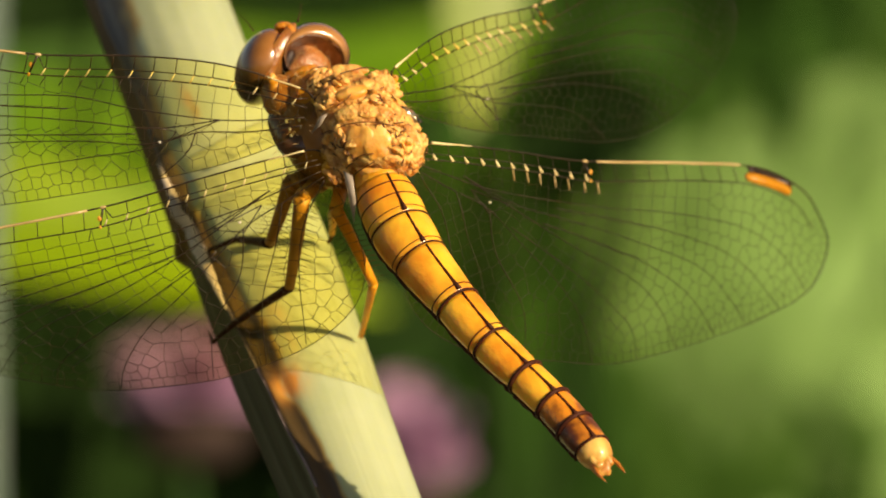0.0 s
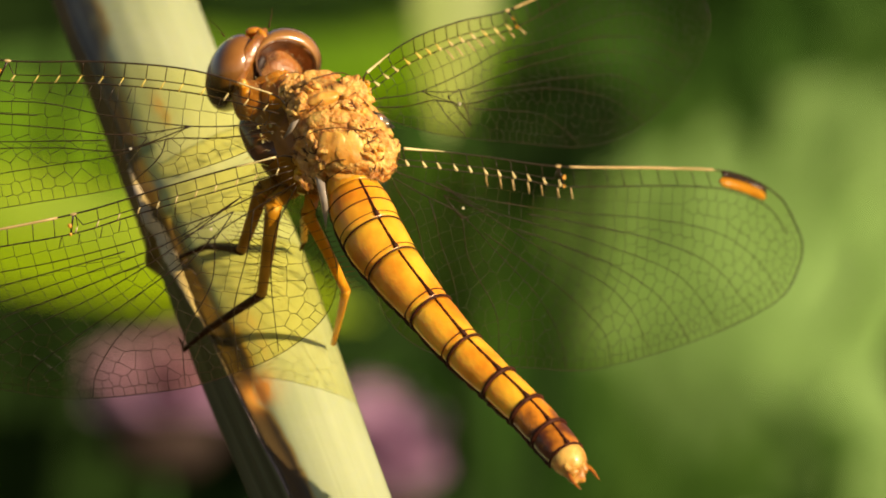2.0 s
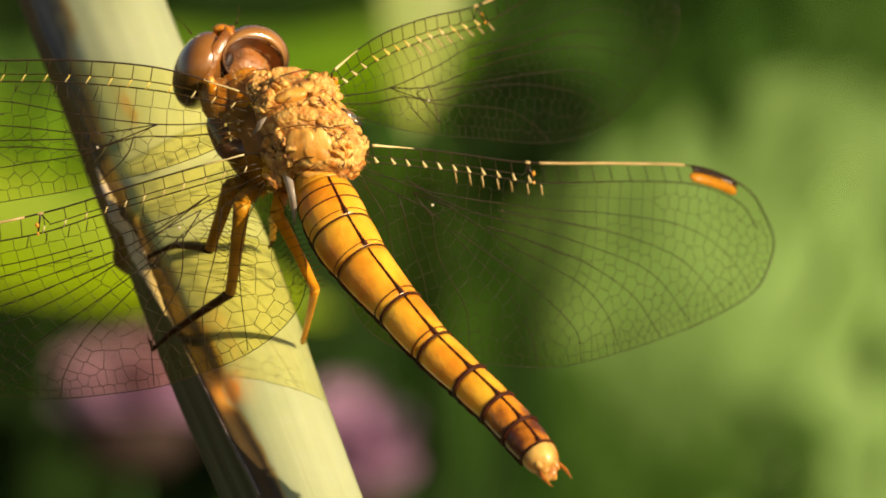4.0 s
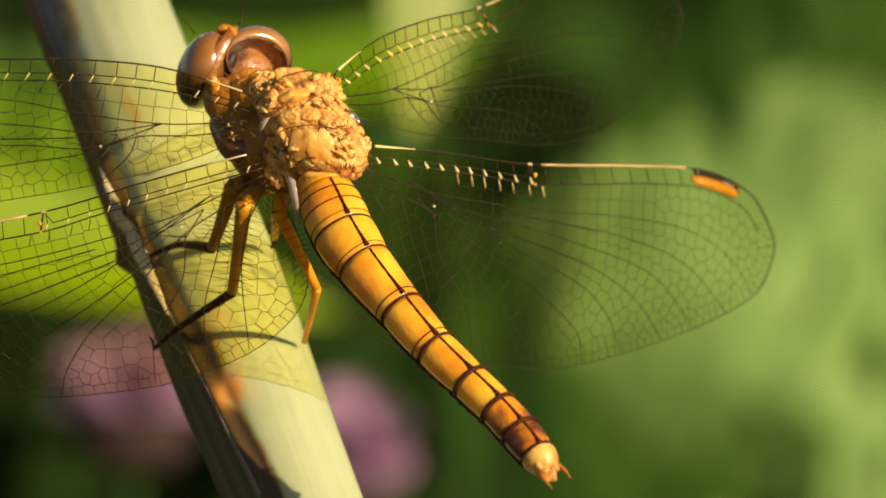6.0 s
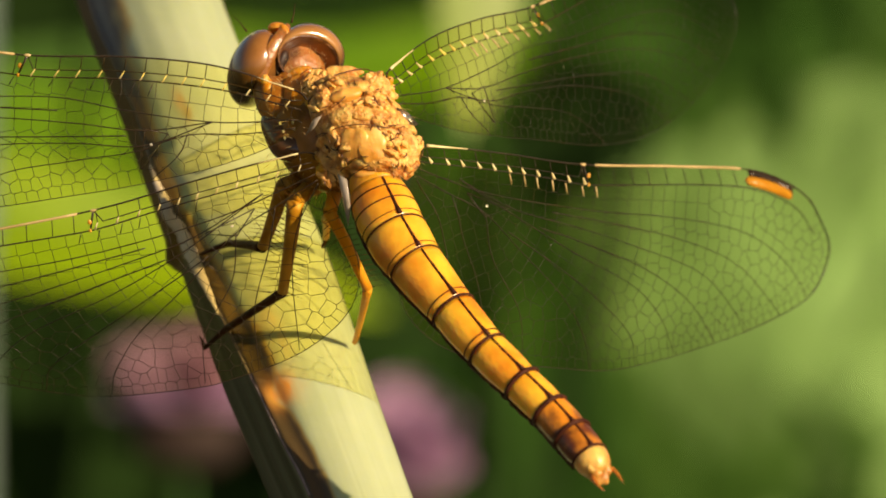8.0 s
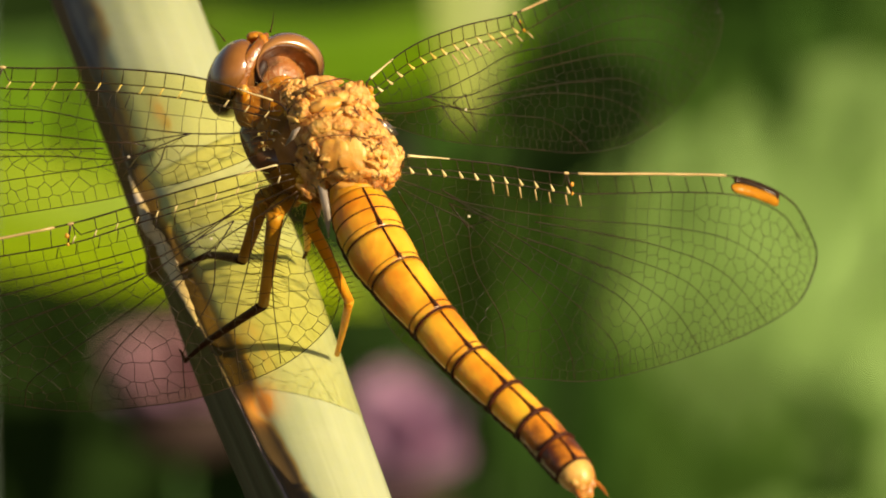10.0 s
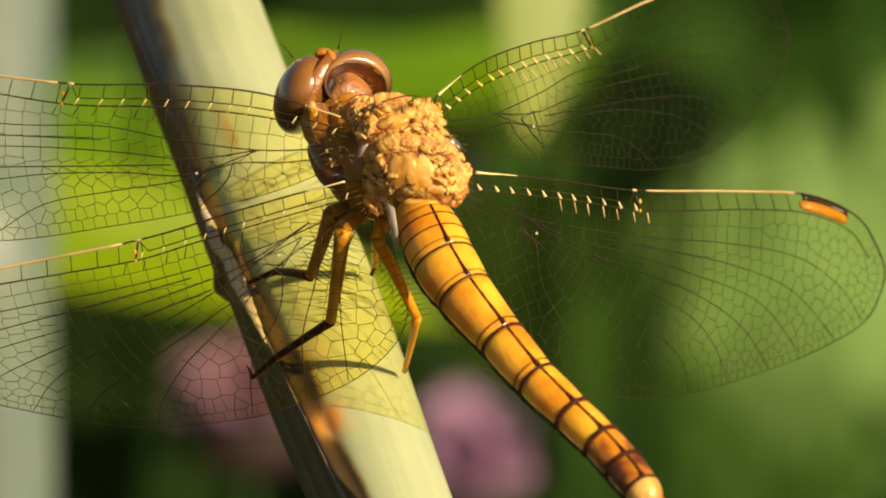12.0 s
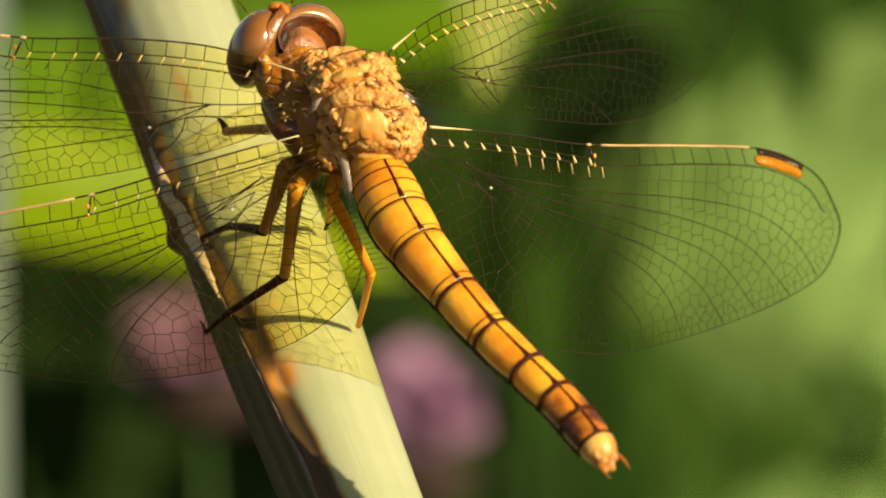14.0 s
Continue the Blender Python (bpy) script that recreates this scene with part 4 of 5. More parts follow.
def head():
    """The head and its parts, hung on the neck so that it can turn."""
    hd = part("head", blob(at(520, 200, -8.3), axes_of((1, 0.2, 0), (-0.3, 1, 0), (0, 0, 1), 2.4, 2.5, 2.0), 0.05, 6, 40, 26), M_HOLLOW, fly, pivot=at(545, 222, -5.2))
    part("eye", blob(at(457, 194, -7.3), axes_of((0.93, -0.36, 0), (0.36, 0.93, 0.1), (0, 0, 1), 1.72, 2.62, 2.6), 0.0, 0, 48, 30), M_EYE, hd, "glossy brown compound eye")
    # the other eye is seen from behind: a rounded rim round the hollow back of the head
    n = 56

    def eye_ring(x, y, w, rx, ry, tilt=0.0, lean=-14.0):
        c, ca, sa = at(x, y, w), math.cos(radians(lean)), math.sin(radians(lean))
        return [c + Vector((rx * math.cos(a) * ca - ry * math.sin(a) * sa, rx * math.cos(a) * sa + ry * math.sin(a) * ca, -tilt * rx * math.cos(a))) for a in [2 * math.pi * k / n for k in range(n)]]

    rim = [eye_ring(556, 172, -10.2, 0.9, 0.8), eye_ring(555, 171, -9.6, 1.7, 1.5), eye_ring(554, 170, -8.6, 2.14, 1.92), eye_ring(553, 170, -7.6, 2.26, 2.06, 0.1), eye_ring(553, 170, -6.8, 2.20, 1.99, 0.2),
           eye_ring(552, 173, -6.2, 2.08, 1.85, 0.32), eye_ring(551, 177, -5.86, 1.95, 1.64, 0.4), eye_ring(551, 178, -5.95, 1.90, 1.57, 0.42)]
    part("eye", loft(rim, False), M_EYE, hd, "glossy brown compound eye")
    hollow = [eye_ring(551, 178, -6.15, 1.93, 1.60, 0.42), eye_ring(551, 178, -5.98, 1.88, 1.55, 0.42), eye_ring(549, 180, -6.35, 1.74, 1.40, 0.40), eye_ring(546, 184, -6.9, 1.50, 1.18, 0.32), eye_ring(540, 188, -7.5, 1.10, 0.90, 0.2), eye_ring(532, 192, -7.9, 0.6, 0.5), eye_ring(528, 194, -8.0, 0.1, 0.1)]
    hollow = [[v + Vector((0, 0, 0.12 * noise.noise(v * 1.6))) for v in r] for r in hollow]
    part("occiput", loft(hollow, False), M_HOLLOW, hd, "hollow brown back of the head")
    # no hole is cut: a near-black lump paints the darkness of a pit
    part("neck_pit_lump", blob(at(500, 184, -6.0), axes_of((0.5, 1, 0), (1, -0.5, 0), (0, 0, 1), 0.85, 0.42, 0.55), 0.2, 4, 24, 16), M_PIT, hd, "dark lump put in for a pit beside the neck")
    band = spline([at(514, 116, -6.6), at(498, 140, -5.6), at(480, 170, -5.1), at(468, 206, -5.0), at(470, 262, -5.2)], 6)
    part("rear_band", tube(band, [0.18 + 0.30 * math.sin(math.pi * (i / 24) ** 0.9) for i in range(25)], 14, squash=((0.2, 0, 1), 0.35)), M_BAND, hd, "orange-brown band behind the eye")
    part("cheek", tube(spline([at(478, 212, -4.5), at(480, 242, -4.3), at(486, 278, -4.4)], 6), [0.2, 0.32, 0.40, 0.44, 0.46, 0.47, 0.48, 0.47, 0.46, 0.44, 0.40, 0.32, 0.2], 14), M_HEAD, hd)
    part("cheek_knob", blob(at(474, 214, -4.2), axes_of((1, 0, 0), (0, 1, 0), (0, 0, 1), 0.30, 0.36, 0.3), 0.3, 2, 20, 14, 2.0), M_STRAW, hd)
    part("cheek", blob(at(508, 240, -4.9), axes_of((0.4, 1, 0), (1, -0.4, 0), (0, 0, 1), 1.2, 0.60, 0.7), 0.4, 9, 34, 24, 1.8), M_BAND, hd)
    part("nape", blob(at(530, 210, -5.2), axes_of((1, 0.25, 0), (-0.25, 1, 0), (0, 0, 1), 1.5, 0.62, 0.7), 0.3, 5, 36, 24, 1.3), M_HEAD, hd, "orange nape below the hollow")
    part("vertex", blob(at(494, 120, -7.2), axes_of((1, 0, 0), (0, 1, 0), (0, 0, 1), 0.62, 0.36, 0.5), 0.15, 2, 30, 20), M_HEAD, hd)
    part("vertex", blob(at(510, 132, -6.2), axes_of((0.5, -1, 0), (1, 0.5, 0), (0, 0, 1), 0.7, 0.34, 0.4), 0.15, 6, 30, 20), M_HEAD, hd)
    part("shoulder", plates(at(506, 262, -4.6), axes_of(ALONG, RIGHT, DORSAL, 2.5, 1.5, 1.3), 0.06, 0.7, 50, 30, 3), M_BAND, fly)
    part("neck", blob(at(552, 246, -3.9), axes_of(ALONG, RIGHT, DORSAL, 1.9, 1.7, 1.3), 0.12, 8, 30, 20), M_HEAD, fly)
    rng = random.Random(8)
    hairs = []
    for i in range(140):
        q = rng.uniform(0, 2 * math.pi)
        p = at(546, 181, -6.0) + Vector((math.cos(q) * 1.35 * rng.uniform(0.6, 1), math.sin(q) * 1.0 * rng.uniform(0.6, 1), 0))
        e = (Vector((0, 0, 1)) + Vector((rng.uniform(-0.6, 0.6), rng.uniform(-0.6, 0.6), 0))) * 0.45
        hairs.append(tube([p, p + e], [0.013, 0.003], 3, False))
    part("hairs", merge(*hairs), M_HAIR, hd, kind="stuff")
    for x0, y0, x1, y1 in ((520, 112, 526, 76), (440, 128, 412, 98)):
        a, b = at(x0, y0, -7.5), at(x1, y1, -8)
        part("antenna", tube(spline([a, (a + b) / 2 + Vector((0.05, 0.05, 0)), b], 4), [0.07, 0.05, 0.04, 0.03, 0.03, 0.025, 0.02, 0.02, 0.015], 6), M_DARK, hd)
    return hd


def leg(pts, radii, material, spines=True, pivot=None, name="leg"):
    P = [at(*p) for p in pts]
    lg = None
    names = ("femur", "tibia", "tarsus", "claw")
    lg = part(name, blob(P[0], axes_of((1, 0, 0), (0, 1, 0), (0, 0, 1), radii[0] * 1.3, radii[0] * 1.3, radii[0] * 1.3)), material, fly, pivot=pivot)
    rng = random.Random(len(pts))
    for i in range(len(P) - 1):
        r0, r1 = radii[i], radii[i + 1]
        mid = (P[i] + P[i + 1]) / 2
        line = spline([P[i], mid + Vector((0.05, 0.05, 0.1)), P[i + 1]], 4)
        rad = [r0 + (r1 - r0) * k / 8 + (0.06 if k in (0, 8) else 0) * r0 for k in range(9)]
        m = material if i < 2 or material is M_LEGLIT else M_DARK
        sg = part(names[min(i, 3)], tube(line, rad, 10), m, lg)
        if spines and i in (0, 1):
            d = (P[i + 1] - P[i]).normalized()
            sd = d.cross(Vector((0, 0, 1))).normalized()
            g = []
            n = 9 if i == 0 else 15
            for k in range(n):
                q = P[i].lerp(P[i + 1], (k + 0.7) / n)
                for s in (-1, 1):
                    tip = q + sd * (s * (r0 + 0.75)) + d * 0.35 + Vector((0, 0, 0.15))
                    g.append(tube([q, tip], [0.048, 0.008], 4, False))
            part("spines", merge(*g), M_DARK, lg, kind="stuff")
    return lg


def legs():
    leg([(540, 395, -5.0), (508, 404, -3.6), (471, 514, -6.2), (411, 506, -13.0), (362, 526, -14.4)], [0.6, 0.55, 0.33, 0.24, 0.12], M_LEG)
    leg([(560, 400, -4.6), (529, 430, -2.4), (507, 594, -5.2), (406, 660, -11.0), (368, 694, -12.9), (358, 672, -12.5)], [0.6, 0.55, 0.32, 0.22, 0.14, 0.04], M_LEG)
    # the right hind leg has its sunlight put into the colour
    leg([(600, 410, -3.6), (590, 450, -1.8), (659, 587, -4.0), (637, 682, -10.5)], [0.5, 0.42, 0.3, 0.16], M_LEGLIT)
    leg([(600, 420, -5.0), (584, 462, -10.0), (584, 495, -13.6), (578, 512, -14.4)], [0.32, 0.27, 0.2, 0.1], M_LEG, False)
    return leg([(520, 330, -6.0), (478, 335, -9.5), (405, 340, -14.2), (392, 318, -15.6)], [0.45, 0.36, 0.3, 0.12], M_LEG, False, pivot=at(520, 330, -6.0), name="foreleg")


# ---- wings ----
FORE = dict(
    outline=[(0, 0), (2.1, -0.9), (5.8, -1.7), (10.6, -1.8), (15.9, -1.5), (21.9, -1.9), (26, -2.1), (29.7, -2.6), (33.5, -2.3), (35.9, -1.0), (37.6, 1.3),
             (37.9, 3.4), (36, 5.7), (32.6, 7.4), (28.7, 8.6), (23.9, 9.1), (18.9, 8.5), (13.2, 6.9), (9.3, 5.8), (4.5, 4.2), (0.8, 2.2)],
    nodus=15.9, stigma=(29.0, 33.2), radius=[(0.3, 0.6), (5, -0.25), (10.6, -0.45), (16, -0.25), (22, -0.85), (29, -1.55), (33.4, -1.25), (35.6, 0.2)],
    veins=[[(0.4, 1.2), (5, 1.7), (10, 1.4), (14, 0.9), (19, 1.2), (26, 1.1), (31, 1.9), (35.5, 4.4)],
           [(5.2, 1.7), (9, 2.5), (13, 2.4), (18, 2.5), (25, 3.2), (30, 4.8), (33.5, 6.9)],
           [(5.2, 1.7), (9, 3.4), (13, 3.6), (18, 4.3), (24, 6.2), (27.5, 8.8)],
           [(0.5, 1.7), (3.5, 2.3), (6.6, 2.6), (9.5, 3.8), (13, 4.7), (17, 6.0), (20, 8.6)],
           [(6.6, 2.6), (7.0, 3.8), (8.4, 5.4)],
           [(14, 1.7), (19, 1.9), (25, 2.2), (30, 3.4), (34.6, 5.9)],
           [(10, 2.9), (14, 3.3), (20, 4.0), (26, 5.2), (30.5, 8.1)]],
    tri=[(7.7, 2.6), (9.0, 2.4), (9.1, 4.9)])
HIND = dict(
    outline=[(0, 0), (2.5, -0.3), (7.5, -0.2), (13.4, 0.05), (22, -0.40), (28.4, -0.55), (32.4, 0.6), (34.6, 2.6), (35.1, 4.7), (33.6, 7.2), (29.6, 9.2),
             (24.6, 10.9), (19.7, 12.2), (16.2, 12.8), (12.3, 12.8), (8.0, 12.7), (3.6, 12.1), (0.4, 10.4), (-0.9, 8.0), (-0.8, 5.0), (-0.3, 2.2)],
    nodus=13.4, stigma=(27.5, 31.6), radius=[(0.2, 0.75), (5, 0.85), (10, 1.05), (13.6, 1.3), (18, 1.05), (23, 0.7), (28, 0.65), (32, 1.6), (33.8, 3.2)],
    veins=[[(0.3, 1.2), (5, 2.2), (9, 2.6), (15, 2.9), (21, 2.9), (27, 3.4), (31, 5.0), (33.4, 7.2)],
           [(3.5, 1.6), (8, 3.2), (13, 4.0), (18, 4.9), (24, 6.4), (28.2, 9.6)],
           [(3.5, 1.6), (8, 3.6), (13, 5.6), (18, 7.4), (20.5, 9.2), (22, 11.5)],
           [(0.2, 1.6), (3, 2.6), (5.6, 3.6), (9, 6.0), (12.5, 8.6), (14.4, 11.0), (15, 12.7)],
           [(5.6, 3.6), (6.5, 6.5), (8.8, 9.4), (9.5, 12.6)],
           [(0.2, 1.8), (2.0, 4.2), (3.0, 7.2), (3.6, 11.9)],
           [(3.0, 2.6), (4.0, 5.2), (5.6, 8.6), (6.2, 12.5)],
           [(11, 3.2), (16, 3.6), (22, 4.3), (27, 5.6), (31, 8.5)],
           [(10, 4.2), (14, 5.0), (19, 6.3), (23, 8.2), (25.4, 10.6)],
           [(7.5, 4.6), (11, 6.2), (15, 8.3), (18, 10.4), (18.8, 12.4)]],
    tri=[(4.2, 2.4), (7.4, 3.2), (5.6, 3.8)])


def inside(p, poly):
    x, y = p
    ok = False
    j = len(poly) - 1
    for i in range(len(poly)):
        xi, yi = poly[i]
        xj, yj = poly[j]
        if (yi > y) != (yj > y) and x < (xj - xi) * (y - yi) / (yj - yi) + xi:
            ok = not ok
        j = i
    return ok


def resample(pts, step):
    out, acc = [pts[0]], 0.0
    for a, b in zip(pts, pts[1:]):
        d = (b - a).length
        while acc + d >= step:
            q = (step - acc) / d
            a = a.lerp(b, q)
            out.append(a)
            d = (b - a).length
            acc = 0.0
        acc += d
    return out


def wing_plan(spec, seed):
    """The flat plan of a wing: outline, main veins, ladder veins and the net of cells."""
    rng = random.Random(seed)
    out = [Vector((p.x, p.y)) for p in spline([(a, b, 0) for a, b in spec["outline"]], 8, True)]
    poly = [tuple(p) for p in out]
    rad = [Vector((p.x, p.y)) for p in spline([(a, b, 0) for a, b in spec["radius"]], 10)]
    veins = [[Vector((p.x, p.y)) for p in spline([(a, b, 0) for a, b in v], 10)] for v in spec["veins"]]
    nb = 9 * 8
    costa = out[:nb]

    def y_on(line, s):
        for a, b in zip(line, line[1:]):
            if a.x <= s <= b.x:
                return a.y + (b.y - a.y) * (s - a.x) / (b.x - a.x + 1e-9)
        return line[-1].y

    def size(p):
        q = min(1.0, max(0.0, p[0] / 36))
        e = min(1.0, max(0.0, p[1] / 12))
        return 1.42 - 0.52 * q - 0.36 * e

    real, dummy = [], []
    lines = [(rad, 1)] + [(v, 2) for v in veins] + [(out + [out[0]], 3)]
    for line, kind in lines:
        h = 0.98 if kind != 3 else 0.66
        pts = resample(line, h)
        for i in range(1, len(pts) - 1):
            d = (pts[i + 1] - pts[i - 1]).normalized()
            nrm = Vector((-d.y, d.x))
            for s in (-1, 1):
                q = pts[i] + nrm * (s * h * 0.42)
                if not inside(q, poly):
                    dummy.append((q.x, q.y))
                elif q.x < rad[-1].x - 0.3 and q.y < y_on(rad, q.x):
                    dummy.append((q.x, q.y))
                else:
                    real.append((q.x, q.y))
    keep = []
    for p in real:
        if all((p[0] - q[0]) ** 2 + (p[1] - q[1]) ** 2 > 0.16 for q in keep):
            keep.append(p)
    real = keep
    # further rows of cells run along the veins and the hind margin, each row set off by half a cell
    for k in range(1, 5):
        for line, kind in lines:
            h0 = 0.62 if kind == 3 else 0.98
            pts = resample(line, 0.2)
            walked = 0.5 * (k % 2)
            for i in range(1, len(pts) - 1):
                h = size(pts[i]) * (0.62 if kind == 3 and k < 2 else 1.0)
                walked += 0.2 / h
                if walked < 1:
                    continue
                walked -= 1
                d = (pts[i + 1] - pts[i - 1]).normalized()
                nrm = Vector((-d.y, d.x))
                for sgn in (-1, 1):
                    q = pts[i] + nrm * (sgn * (0.42 * h0 + 0.86 * size(pts[i]) * k))
                    if not inside(q, poly) or (q.x < rad[-1].x and q.y < y_on(rad, q.x) + 0.3):
                        continue
                    if all((q.x - p[0]) ** 2 + (q.y - p[1]) ** 2 > (0.80 * h) ** 2 for p in real):
                        real.append((q.x + rng.uniform(-0.06, 0.06), q.y + rng.uniform(-0.06, 0.06)))
    for i in range(2500):
        p = (rng.uniform(-1.5, 38), rng.uniform(-3, 13.5))
        h = size(p) * 0.93
        if not inside(p, poly) or (p[0] < rad[-1].x and p[1] < y_on(rad, p[0]) + 0.3):
            continue
        if all((p[0] - q[0]) ** 2 + (p[1] - q[1]) ** 2 > h * h for q in real):
            real.append(p)
    n = len(real)
    pts = [Vector(p) for p in real + dummy]
    res = delaunay_2d_cdt(pts, [], [], 0, 1e-5)
    V, F, orig = res[0], res[2], res[3]
    cc, edge = [], {}
    for k, f in enumerate(F):
        a, b, c = (V[i] for i in f)
        d = 2 * (a.x * (b.y - c.y) + b.x * (c.y - a.y) + c.x * (a.y - b.y))
        if abs(d) < 1e-9:
            cc.append((a + b + c) / 3)
        else:
            ux = (a.length_squared * (b.y - c.y) + b.length_squared * (c.y - a.y) + c.length_squared * (a.y - b.y)) / d
            uy = (a.length_squared * (c.x - b.x) + b.length_squared * (a.x - c.x) + c.length_squared * (b.x - a.x)) / d
            u = Vector((ux, uy))
            g = (a + b + c) / 3
            cc.append(u if (u - g).length < 1.0 else g)
        for i in range(3):
            e = tuple(sorted((f[i], f[(i + 1) % 3])))
            edge.setdefault(e, []).append(k)
    net = []
    for (i, j), ks in edge.items():
        if len(ks) != 2 or min(orig[i]) >= n or min(orig[j]) >= n:
            continue
        a, b = cc[ks[0]], cc[ks[1]]
        ia, ib = inside(a, poly), inside(b, poly)
        if not ia and not ib:
            continue
        if not (ia and ib):
            lo, hi = (a, b) if ia else (b, a)
            for _ in range(8):
                m = (lo + hi) / 2
                if inside(m, poly):
                    lo = m
                else:
                    hi = m
            a, b = (lo, a) if ia else (lo, b)
            a = lo
            b = cc[ks[0]] if ia else cc[ks[1]]
        if (a - b).length > 0.03:
            net.append((a, b))
    ladder, pale = [], []
    s = 0.9
    while s < spec["stigma"][0]:
        c0, c2 = y_on(costa, s), y_on(rad, s + 0.12)
        if s < spec["nodus"]:
            k = 0.66
            ladder.append((Vector((s, c0)), Vector((s + 0.05, c0 + (c2 - c0) * k))))
            pale.append((Vector((s + 0.05, c0 + (c2 - c0) * k)), Vector((s + 0.30, c2))))
            s += rng.uniform(1.05, 1.35)
        else:
            ladder.append((Vector((s, c0)), Vector((s + 0.2, c2))))
            s += rng.uniform(1.2, 1.6)
    second = []
    s = 0.55 * spec["nodus"]
    while s < spec["nodus"] + 1.2:
        y0, y1 = y_on(rad, s), y_on(veins[0], s + 0.3)
        second.append((Vector((s, y0 + 0.1)), Vector((s + 0.25, y0 + 0.1 + (y1 - y0) * 0.4))))
        s += rng.uniform(1.0, 1.4)
    sub = [Vector((q, y_on(costa, q) + 0.66 * (y_on(rad, q) - y_on(costa, q)))) for q in np.linspace(0.3, spec["nodus"] - 0.4, 24)]
    sub.append(Vector((spec["nodus"], y_on(costa, spec["nodus"]))))
    a, b = spec["stigma"]
    def across(q, k):
        return Vector((q, y_on(costa, q) + k * (y_on(rad, q) - y_on(costa, q))))

    inner = [(a - 0.15, 0.62), (a, 0.45), (a + 0.3, 0.36)] + [(q, 0.34) for q in np.linspace(a + 0.8, b - 0.8, 6)] + [(b - 0.3, 0.38), (b - 0.1, 0.5)]
    stig = [across(q, k) for q, k in inner + [(b - 0.15, 0.72), (b - 0.4, 0.84)] + [(q, 0.88) for q in np.linspace(b - 0.9, a + 0.6, 6)] + [(a + 0.1, 0.84)]]
    band = [across(q, 0.02) for q in np.linspace(a + 0.2, b, 9)] + [across(q, k - 0.02) for q, k in inner[:1:-1]]
    nod = Vector((spec["nodus"], y_on(costa, spec["nodus"]))), Vector((spec["nodus"] + 0.45, y_on(rad, spec["nodus"] + 0.45)))
    return dict(out=out, rad=rad, veins=veins, net=net, ladder=ladder, pale=pale, second=second, sub=sub, stig=stig, band=band, nod=nod, tri=[Vector(p) for p in spec["tri"]])


def wing(name, plan, root, ex, ey, size, label, stout=1.0, twist=0.0):
    span, chord = size
    ex = Vector(ex).normalized()
    ey = Vector(ey)
    ey = (ey - ex * ey.dot(ex)).normalized()
    ez = ex.cross(ey)
    if ez.z < 0:
        ez = -ez
    R = at(*root)

    def put(p, h=0.0):
        s, c = p[0] * span, p[1] * chord
        lift = 0.16 * math.sin(c * 1.9) * math.exp(-c / 4) - 0.012 * c * c * 0.5 - 0.0012 * s * s
        tw = radians(twist) * min(1.0, max(0.0, (p[0] - 9) / 18))
        return R + ex * s + (ey * math.cos(tw) - ez * math.sin(tw)) * c + ez * (lift + h)

    wg = part(name, tube([put(p) for p in plan["out"][:-9]], [0.055 * stout if i < 72 else 0.026 * stout for i in range(len(plan["out"]) - 9)], 6, False), M_VEIN, fly, label)
    # skin: a fan of short strips between the outline and the middle line
    out = plan["out"]
    verts, faces = [], []
    flat = delaunay_2d_cdt([p for p in out] + [q for e in plan["net"][::3] for q in e[:1]], [(i, (i + 1) % len(out)) for i in range(len(out))], [], 1, 1e-5)
    verts = [put(v) for v in flat[0]]
    skin = part("membrane", (verts, [tuple(f) for f in flat[2]]), M_MEMBRANE, wg, "clear faintly amber membrane")
    layer = skin.data.attributes.new("amber", "FLOAT", "POINT")
    layer.data.foreach_set("value", [math.exp(-(max(0.0, v.x) / 15.0) ** 2) for v in flat[0]])
    part("cell_net", merge(*[tube([put(a), put(b)], 0.020 * stout, 3, False) for a, b in plan["net"]]), M_NET, wg, "fine dark net of veins", kind="stuff")
    for v in plan["veins"]:
        part("main_vein", tube([put(p) for p in v], [(0.042 - 0.016 * i / len(v)) * stout for i in range(len(v))], 6), M_VEIN, wg)
    part("radius_vein", tube([put(p) for p in plan["rad"]], 0.046 * stout, 6), M_VEIN, wg)
    part("subcosta_vein", tube([put(p) for p in plan["sub"]], 0.036 * stout, 6), M_VEIN, wg)
    part("cross_vein_ladder", merge(*[tube([put(a), put(b)], 0.032, 5) for a, b in plan["ladder"]]), M_VEIN, wg, kind="stuff")
    part("pale_vein_ladder", merge(*[tube([put(a, 0.03), put(b, 0.03)], [0.03, 0.06 if stout > 1 else 0.12], 6) for a, b in plan["pale"]]), M_PALEVEIN, wg, "cream cross veins", kind="stuff")
    part("pale_vein_ladder", merge(*[tube([put(a, 0.03), put(b, 0.03)], 0.03 if stout > 1 else 0.055, 5) for a, b in plan["second"]]), M_COSTA if stout <= 1 else M_VEIN, wg, kind="stuff")
    t = plan["tri"]
    part("triangle_cell", tube([put(t[0]), put(t[1]), put(t[2]), put(t[0])], 0.045, 5), M_VEIN, wg)
    nod = part("nodus", tube([put(plan["nod"][0]), put(plan["nod"][1])], [0.075, 0.06], 8), M_VEIN, wg, "small dark joint on the front edge")
    part("nodus_spot", blob(put(plan["nod"][0], 0.03), axes_of(ex, ey, ez, 0.22, 0.10, 0.08)), M_COSTA, nod, "straw spot")
    sg = plan["stig"]
    k = len(sg)
    vv = [put(p, 0.07) for p in sg] + [put(p, -0.07) for p in sg]
    ff = [tuple(range(k)), tuple(range(2 * k - 1, k - 1, -1))] + [(i, (i + 1) % k, k + (i + 1) % k, k + i) for i in range(k)]
    spot = part("stigma", (vv, ff), M_STIGMA, wg, "orange wing spot edged dark")
    bd = plan["band"]
    k = len(bd)
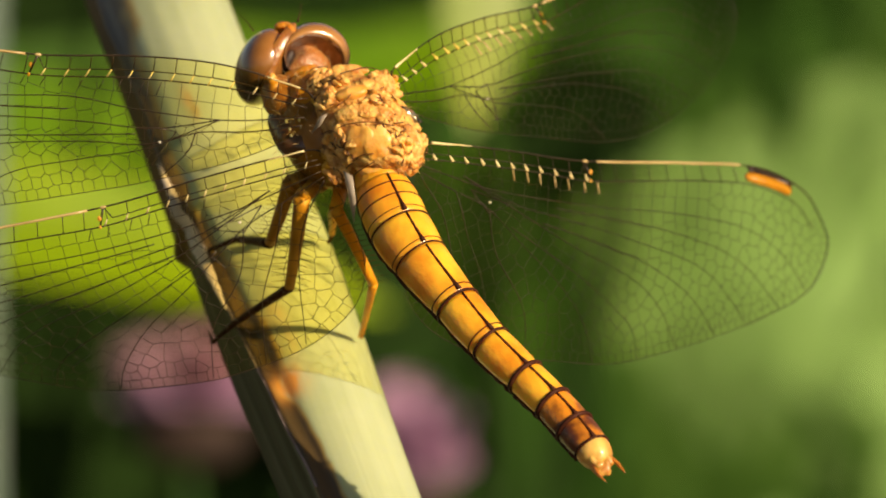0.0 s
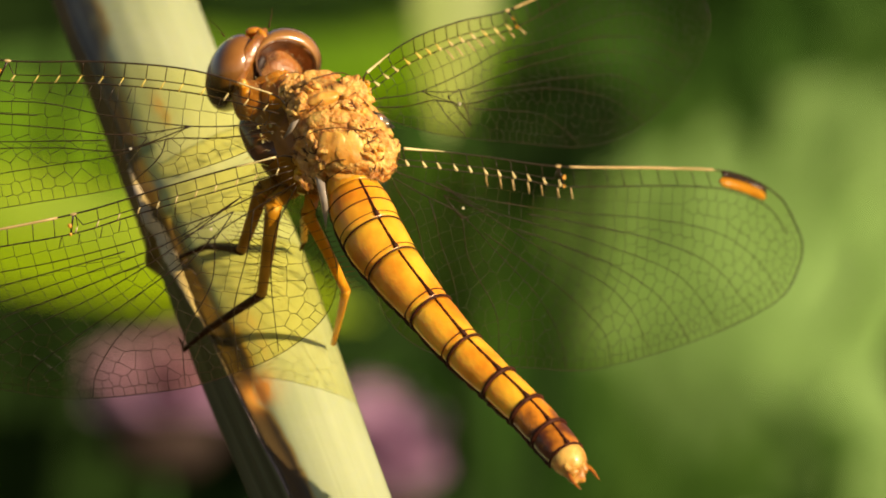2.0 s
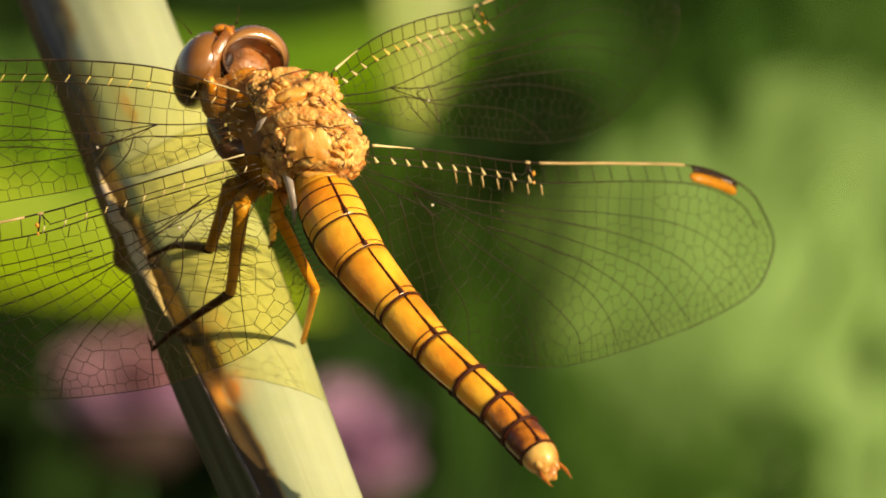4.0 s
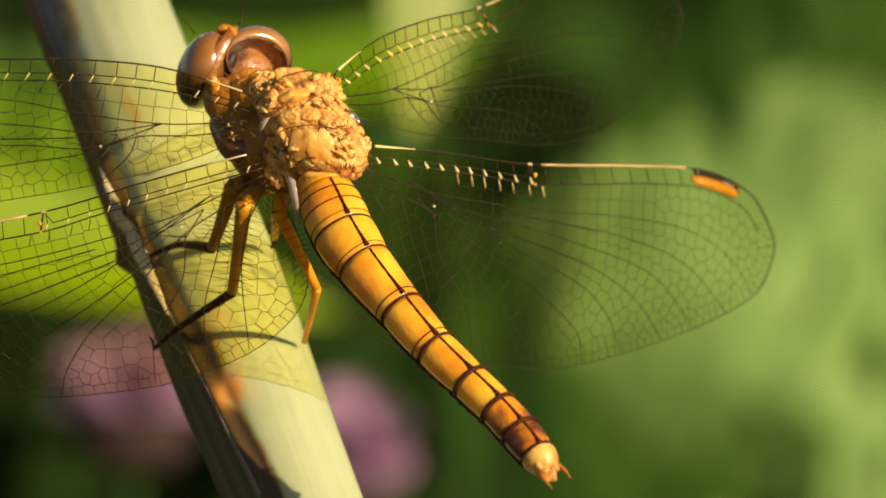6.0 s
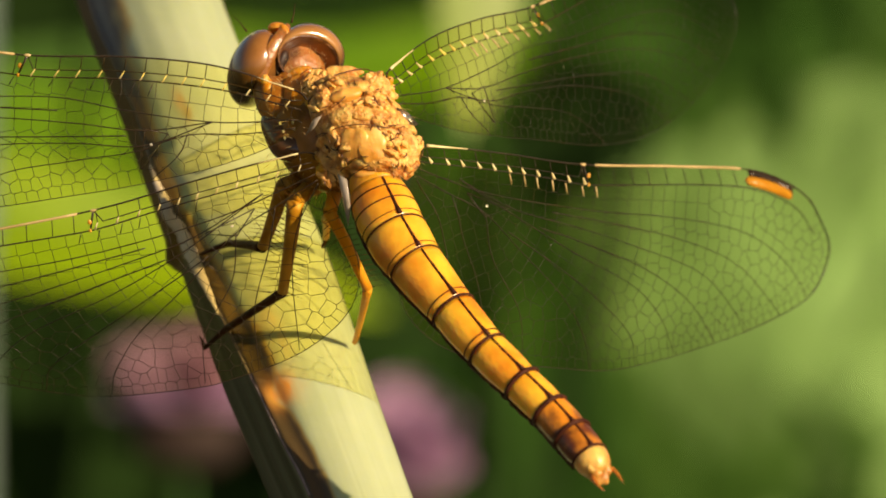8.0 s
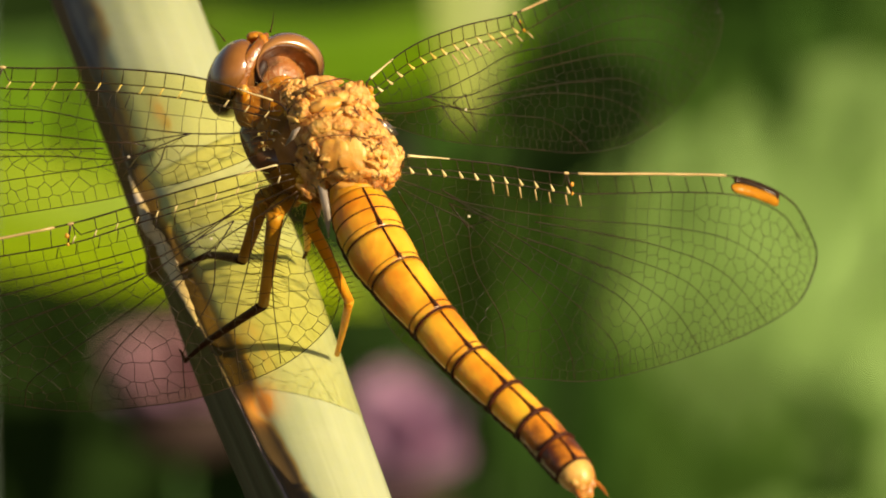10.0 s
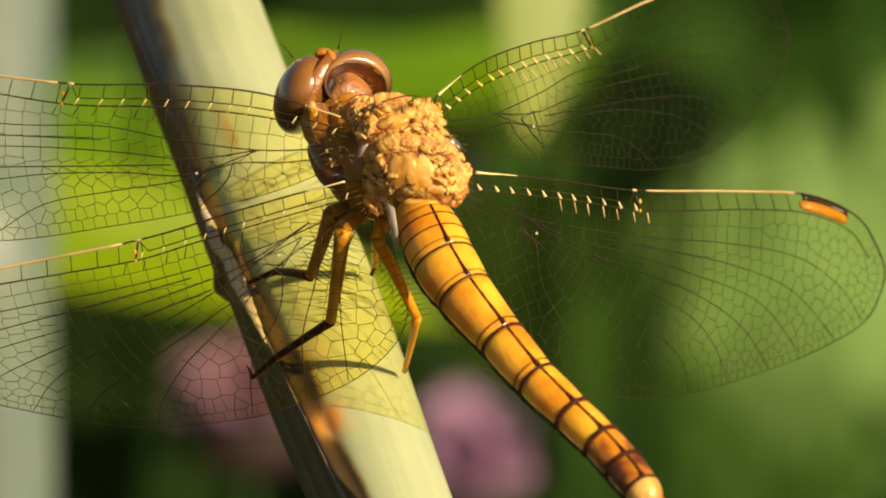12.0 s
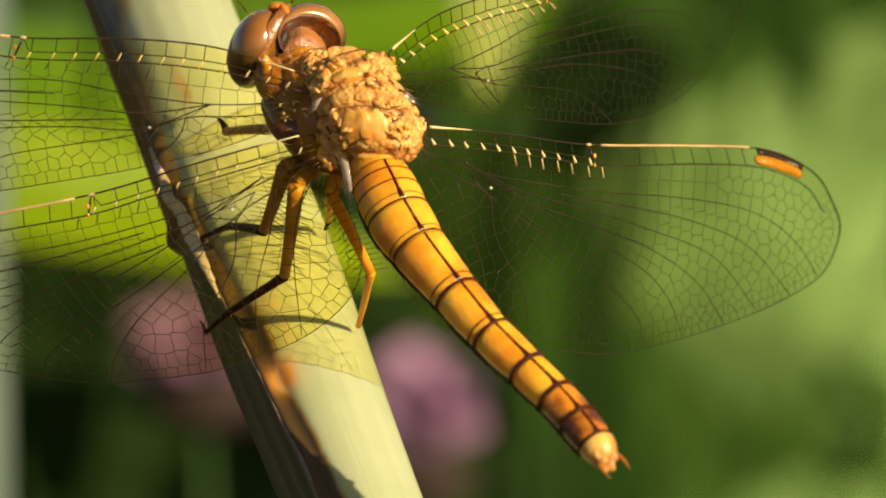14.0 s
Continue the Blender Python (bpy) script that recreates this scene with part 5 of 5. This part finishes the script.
    vv = [put(p, 0.05) for p in bd] + [put(p, -0.05) for p in bd]
    ff = [tuple(range(k)), tuple(range(2 * k - 1, k - 1, -1))] + [(i, (i + 1) % k, k + (i + 1) % k, k + i) for i in range(k)]
    part("stigma_band", (vv, ff), M_VEIN, spot, "dark brown front margin of the wing spot")
    edge = [put(p, 0.03) for p in plan["out"][4:12]]
    part("nodus_spot", blob(put((plan["nod"][0] + plan["nod"][1]) / 2 + Vector((0.15, 0.05)), 0.05), axes_of(ex, ey, ez, 0.13, 0.17, 0.08)), M_NODUS, nod, "glossy amber spot")
    part("nodus_spot", blob(put(plan["nod"][1], 0.05), axes_of(ex, ey, ez, 0.09, 0.13, 0.07)), M_NODUS, nod, "glossy amber spot")
    a0, a1 = plan["nod"][0].x + 0.2, sg[0].x
    front = [p for p in plan["out"][:72] if a0 < p.x < a1 + 0.3]
    part("outer_costa", tube([put(p, 0.03) for p in front], 0.085, 6), M_COSTA, wg, "straw-coloured outer front edge")
    tip = [p for p in plan["out"][:90] if p.x > a1 - 0.1]
    part("tip_edge", tube([put(p, 0.03) for p in tip], [0.065 - 0.03 * i / len(tip) for i in range(len(tip))], 6), M_VEIN, wg)
    # a pale lump added for the glint of the membrane here
    cell = (plan["tri"][0] + plan["tri"][1] + plan["tri"][2]) / 3
    part("triangle_glint", blob(put(cell, 0.0), axes_of(ex, ey, ez, 0.11, 0.09, 0.05)), M_GLINT, wg, "pale lump put in for the glint of the triangle cell")
    part("stigma_edge", tube([put(p, 0.02) for p in sg] + [put(sg[0], 0.02)], 0.04, 6, False), M_VEIN, spot, "dark border of the wing spot")
    part("wing_base", tube(edge, [(0.10 if stout < 1 else 0.06) * (1 - 0.7 * i / 7) for i in range(8)], 8), M_PALEVEIN, wg, "cream base of the front edge")
    return wg


abdomen()
thorax()
fly_head = head()
foreleg = legs()
plan_f, plan_h = wing_plan(FORE, 21), wing_plan(HIND, 22)
wing("forewing", plan_f, (690, 212, -2.0), (0.635, 0.235, -0.736), (0.209, -0.973, 0.0), (1.0, 1.0), "clear forewing with brown veins and orange spot", 0.9)
wing("hindwing", plan_h, (742, 337, -1.2), (0.815, -0.055, -0.577), (0.03, -0.99, 0.05), (1.0, 1.03), "clear hindwing with brown veins and orange spot", 0.9)
wing("forewing", plan_f, (548, 250, -0.5), (-0.975, 0.060, 0.10), (0.03, -0.99, -0.12), (1.11, 1.06), "clear forewing with brown veins and orange spot", 1.06, 24)
wing("hindwing", plan_h, (563, 347, -0.5), (-0.965, -0.25, 0.06), (0.24, -0.96, -0.16), (1.07, 1.01), "clear hindwing with brown veins and orange spot", 1.06, 42)


def motions():
    # the head nods and rolls once, quickly, near the end
    view, across = BASE.to_3x3() @ Vector((0, 0, 1)), BASE.to_3x3() @ Vector((1, 0, 0))
    h = Matrix.Translation(fly_head.location)
    nod = h @ Matrix.Rotation(radians(-22), 4, view) @ Matrix.Rotation(radians(16), 4, across)
    walk(fly_head, [(0.0, h), (13.6, h), (13.7, h), (13.8, nod), (13.9, h), (14.0, h)])
    # just after it the left foreleg reaches out from under the thorax
    p = foreleg.location.copy()
    side = BASE.to_3x3() @ Vector((0.0054, 0.0010, 0.0060))
    tuck = Matrix.Translation(p + side) @ Matrix.Rotation(radians(-20), 4, view)
    out = Matrix.Translation(p)
    walk(foreleg, [(0.0, tuck), (13.8, tuck), (13.9, tuck), (14.0, out)])


motions()
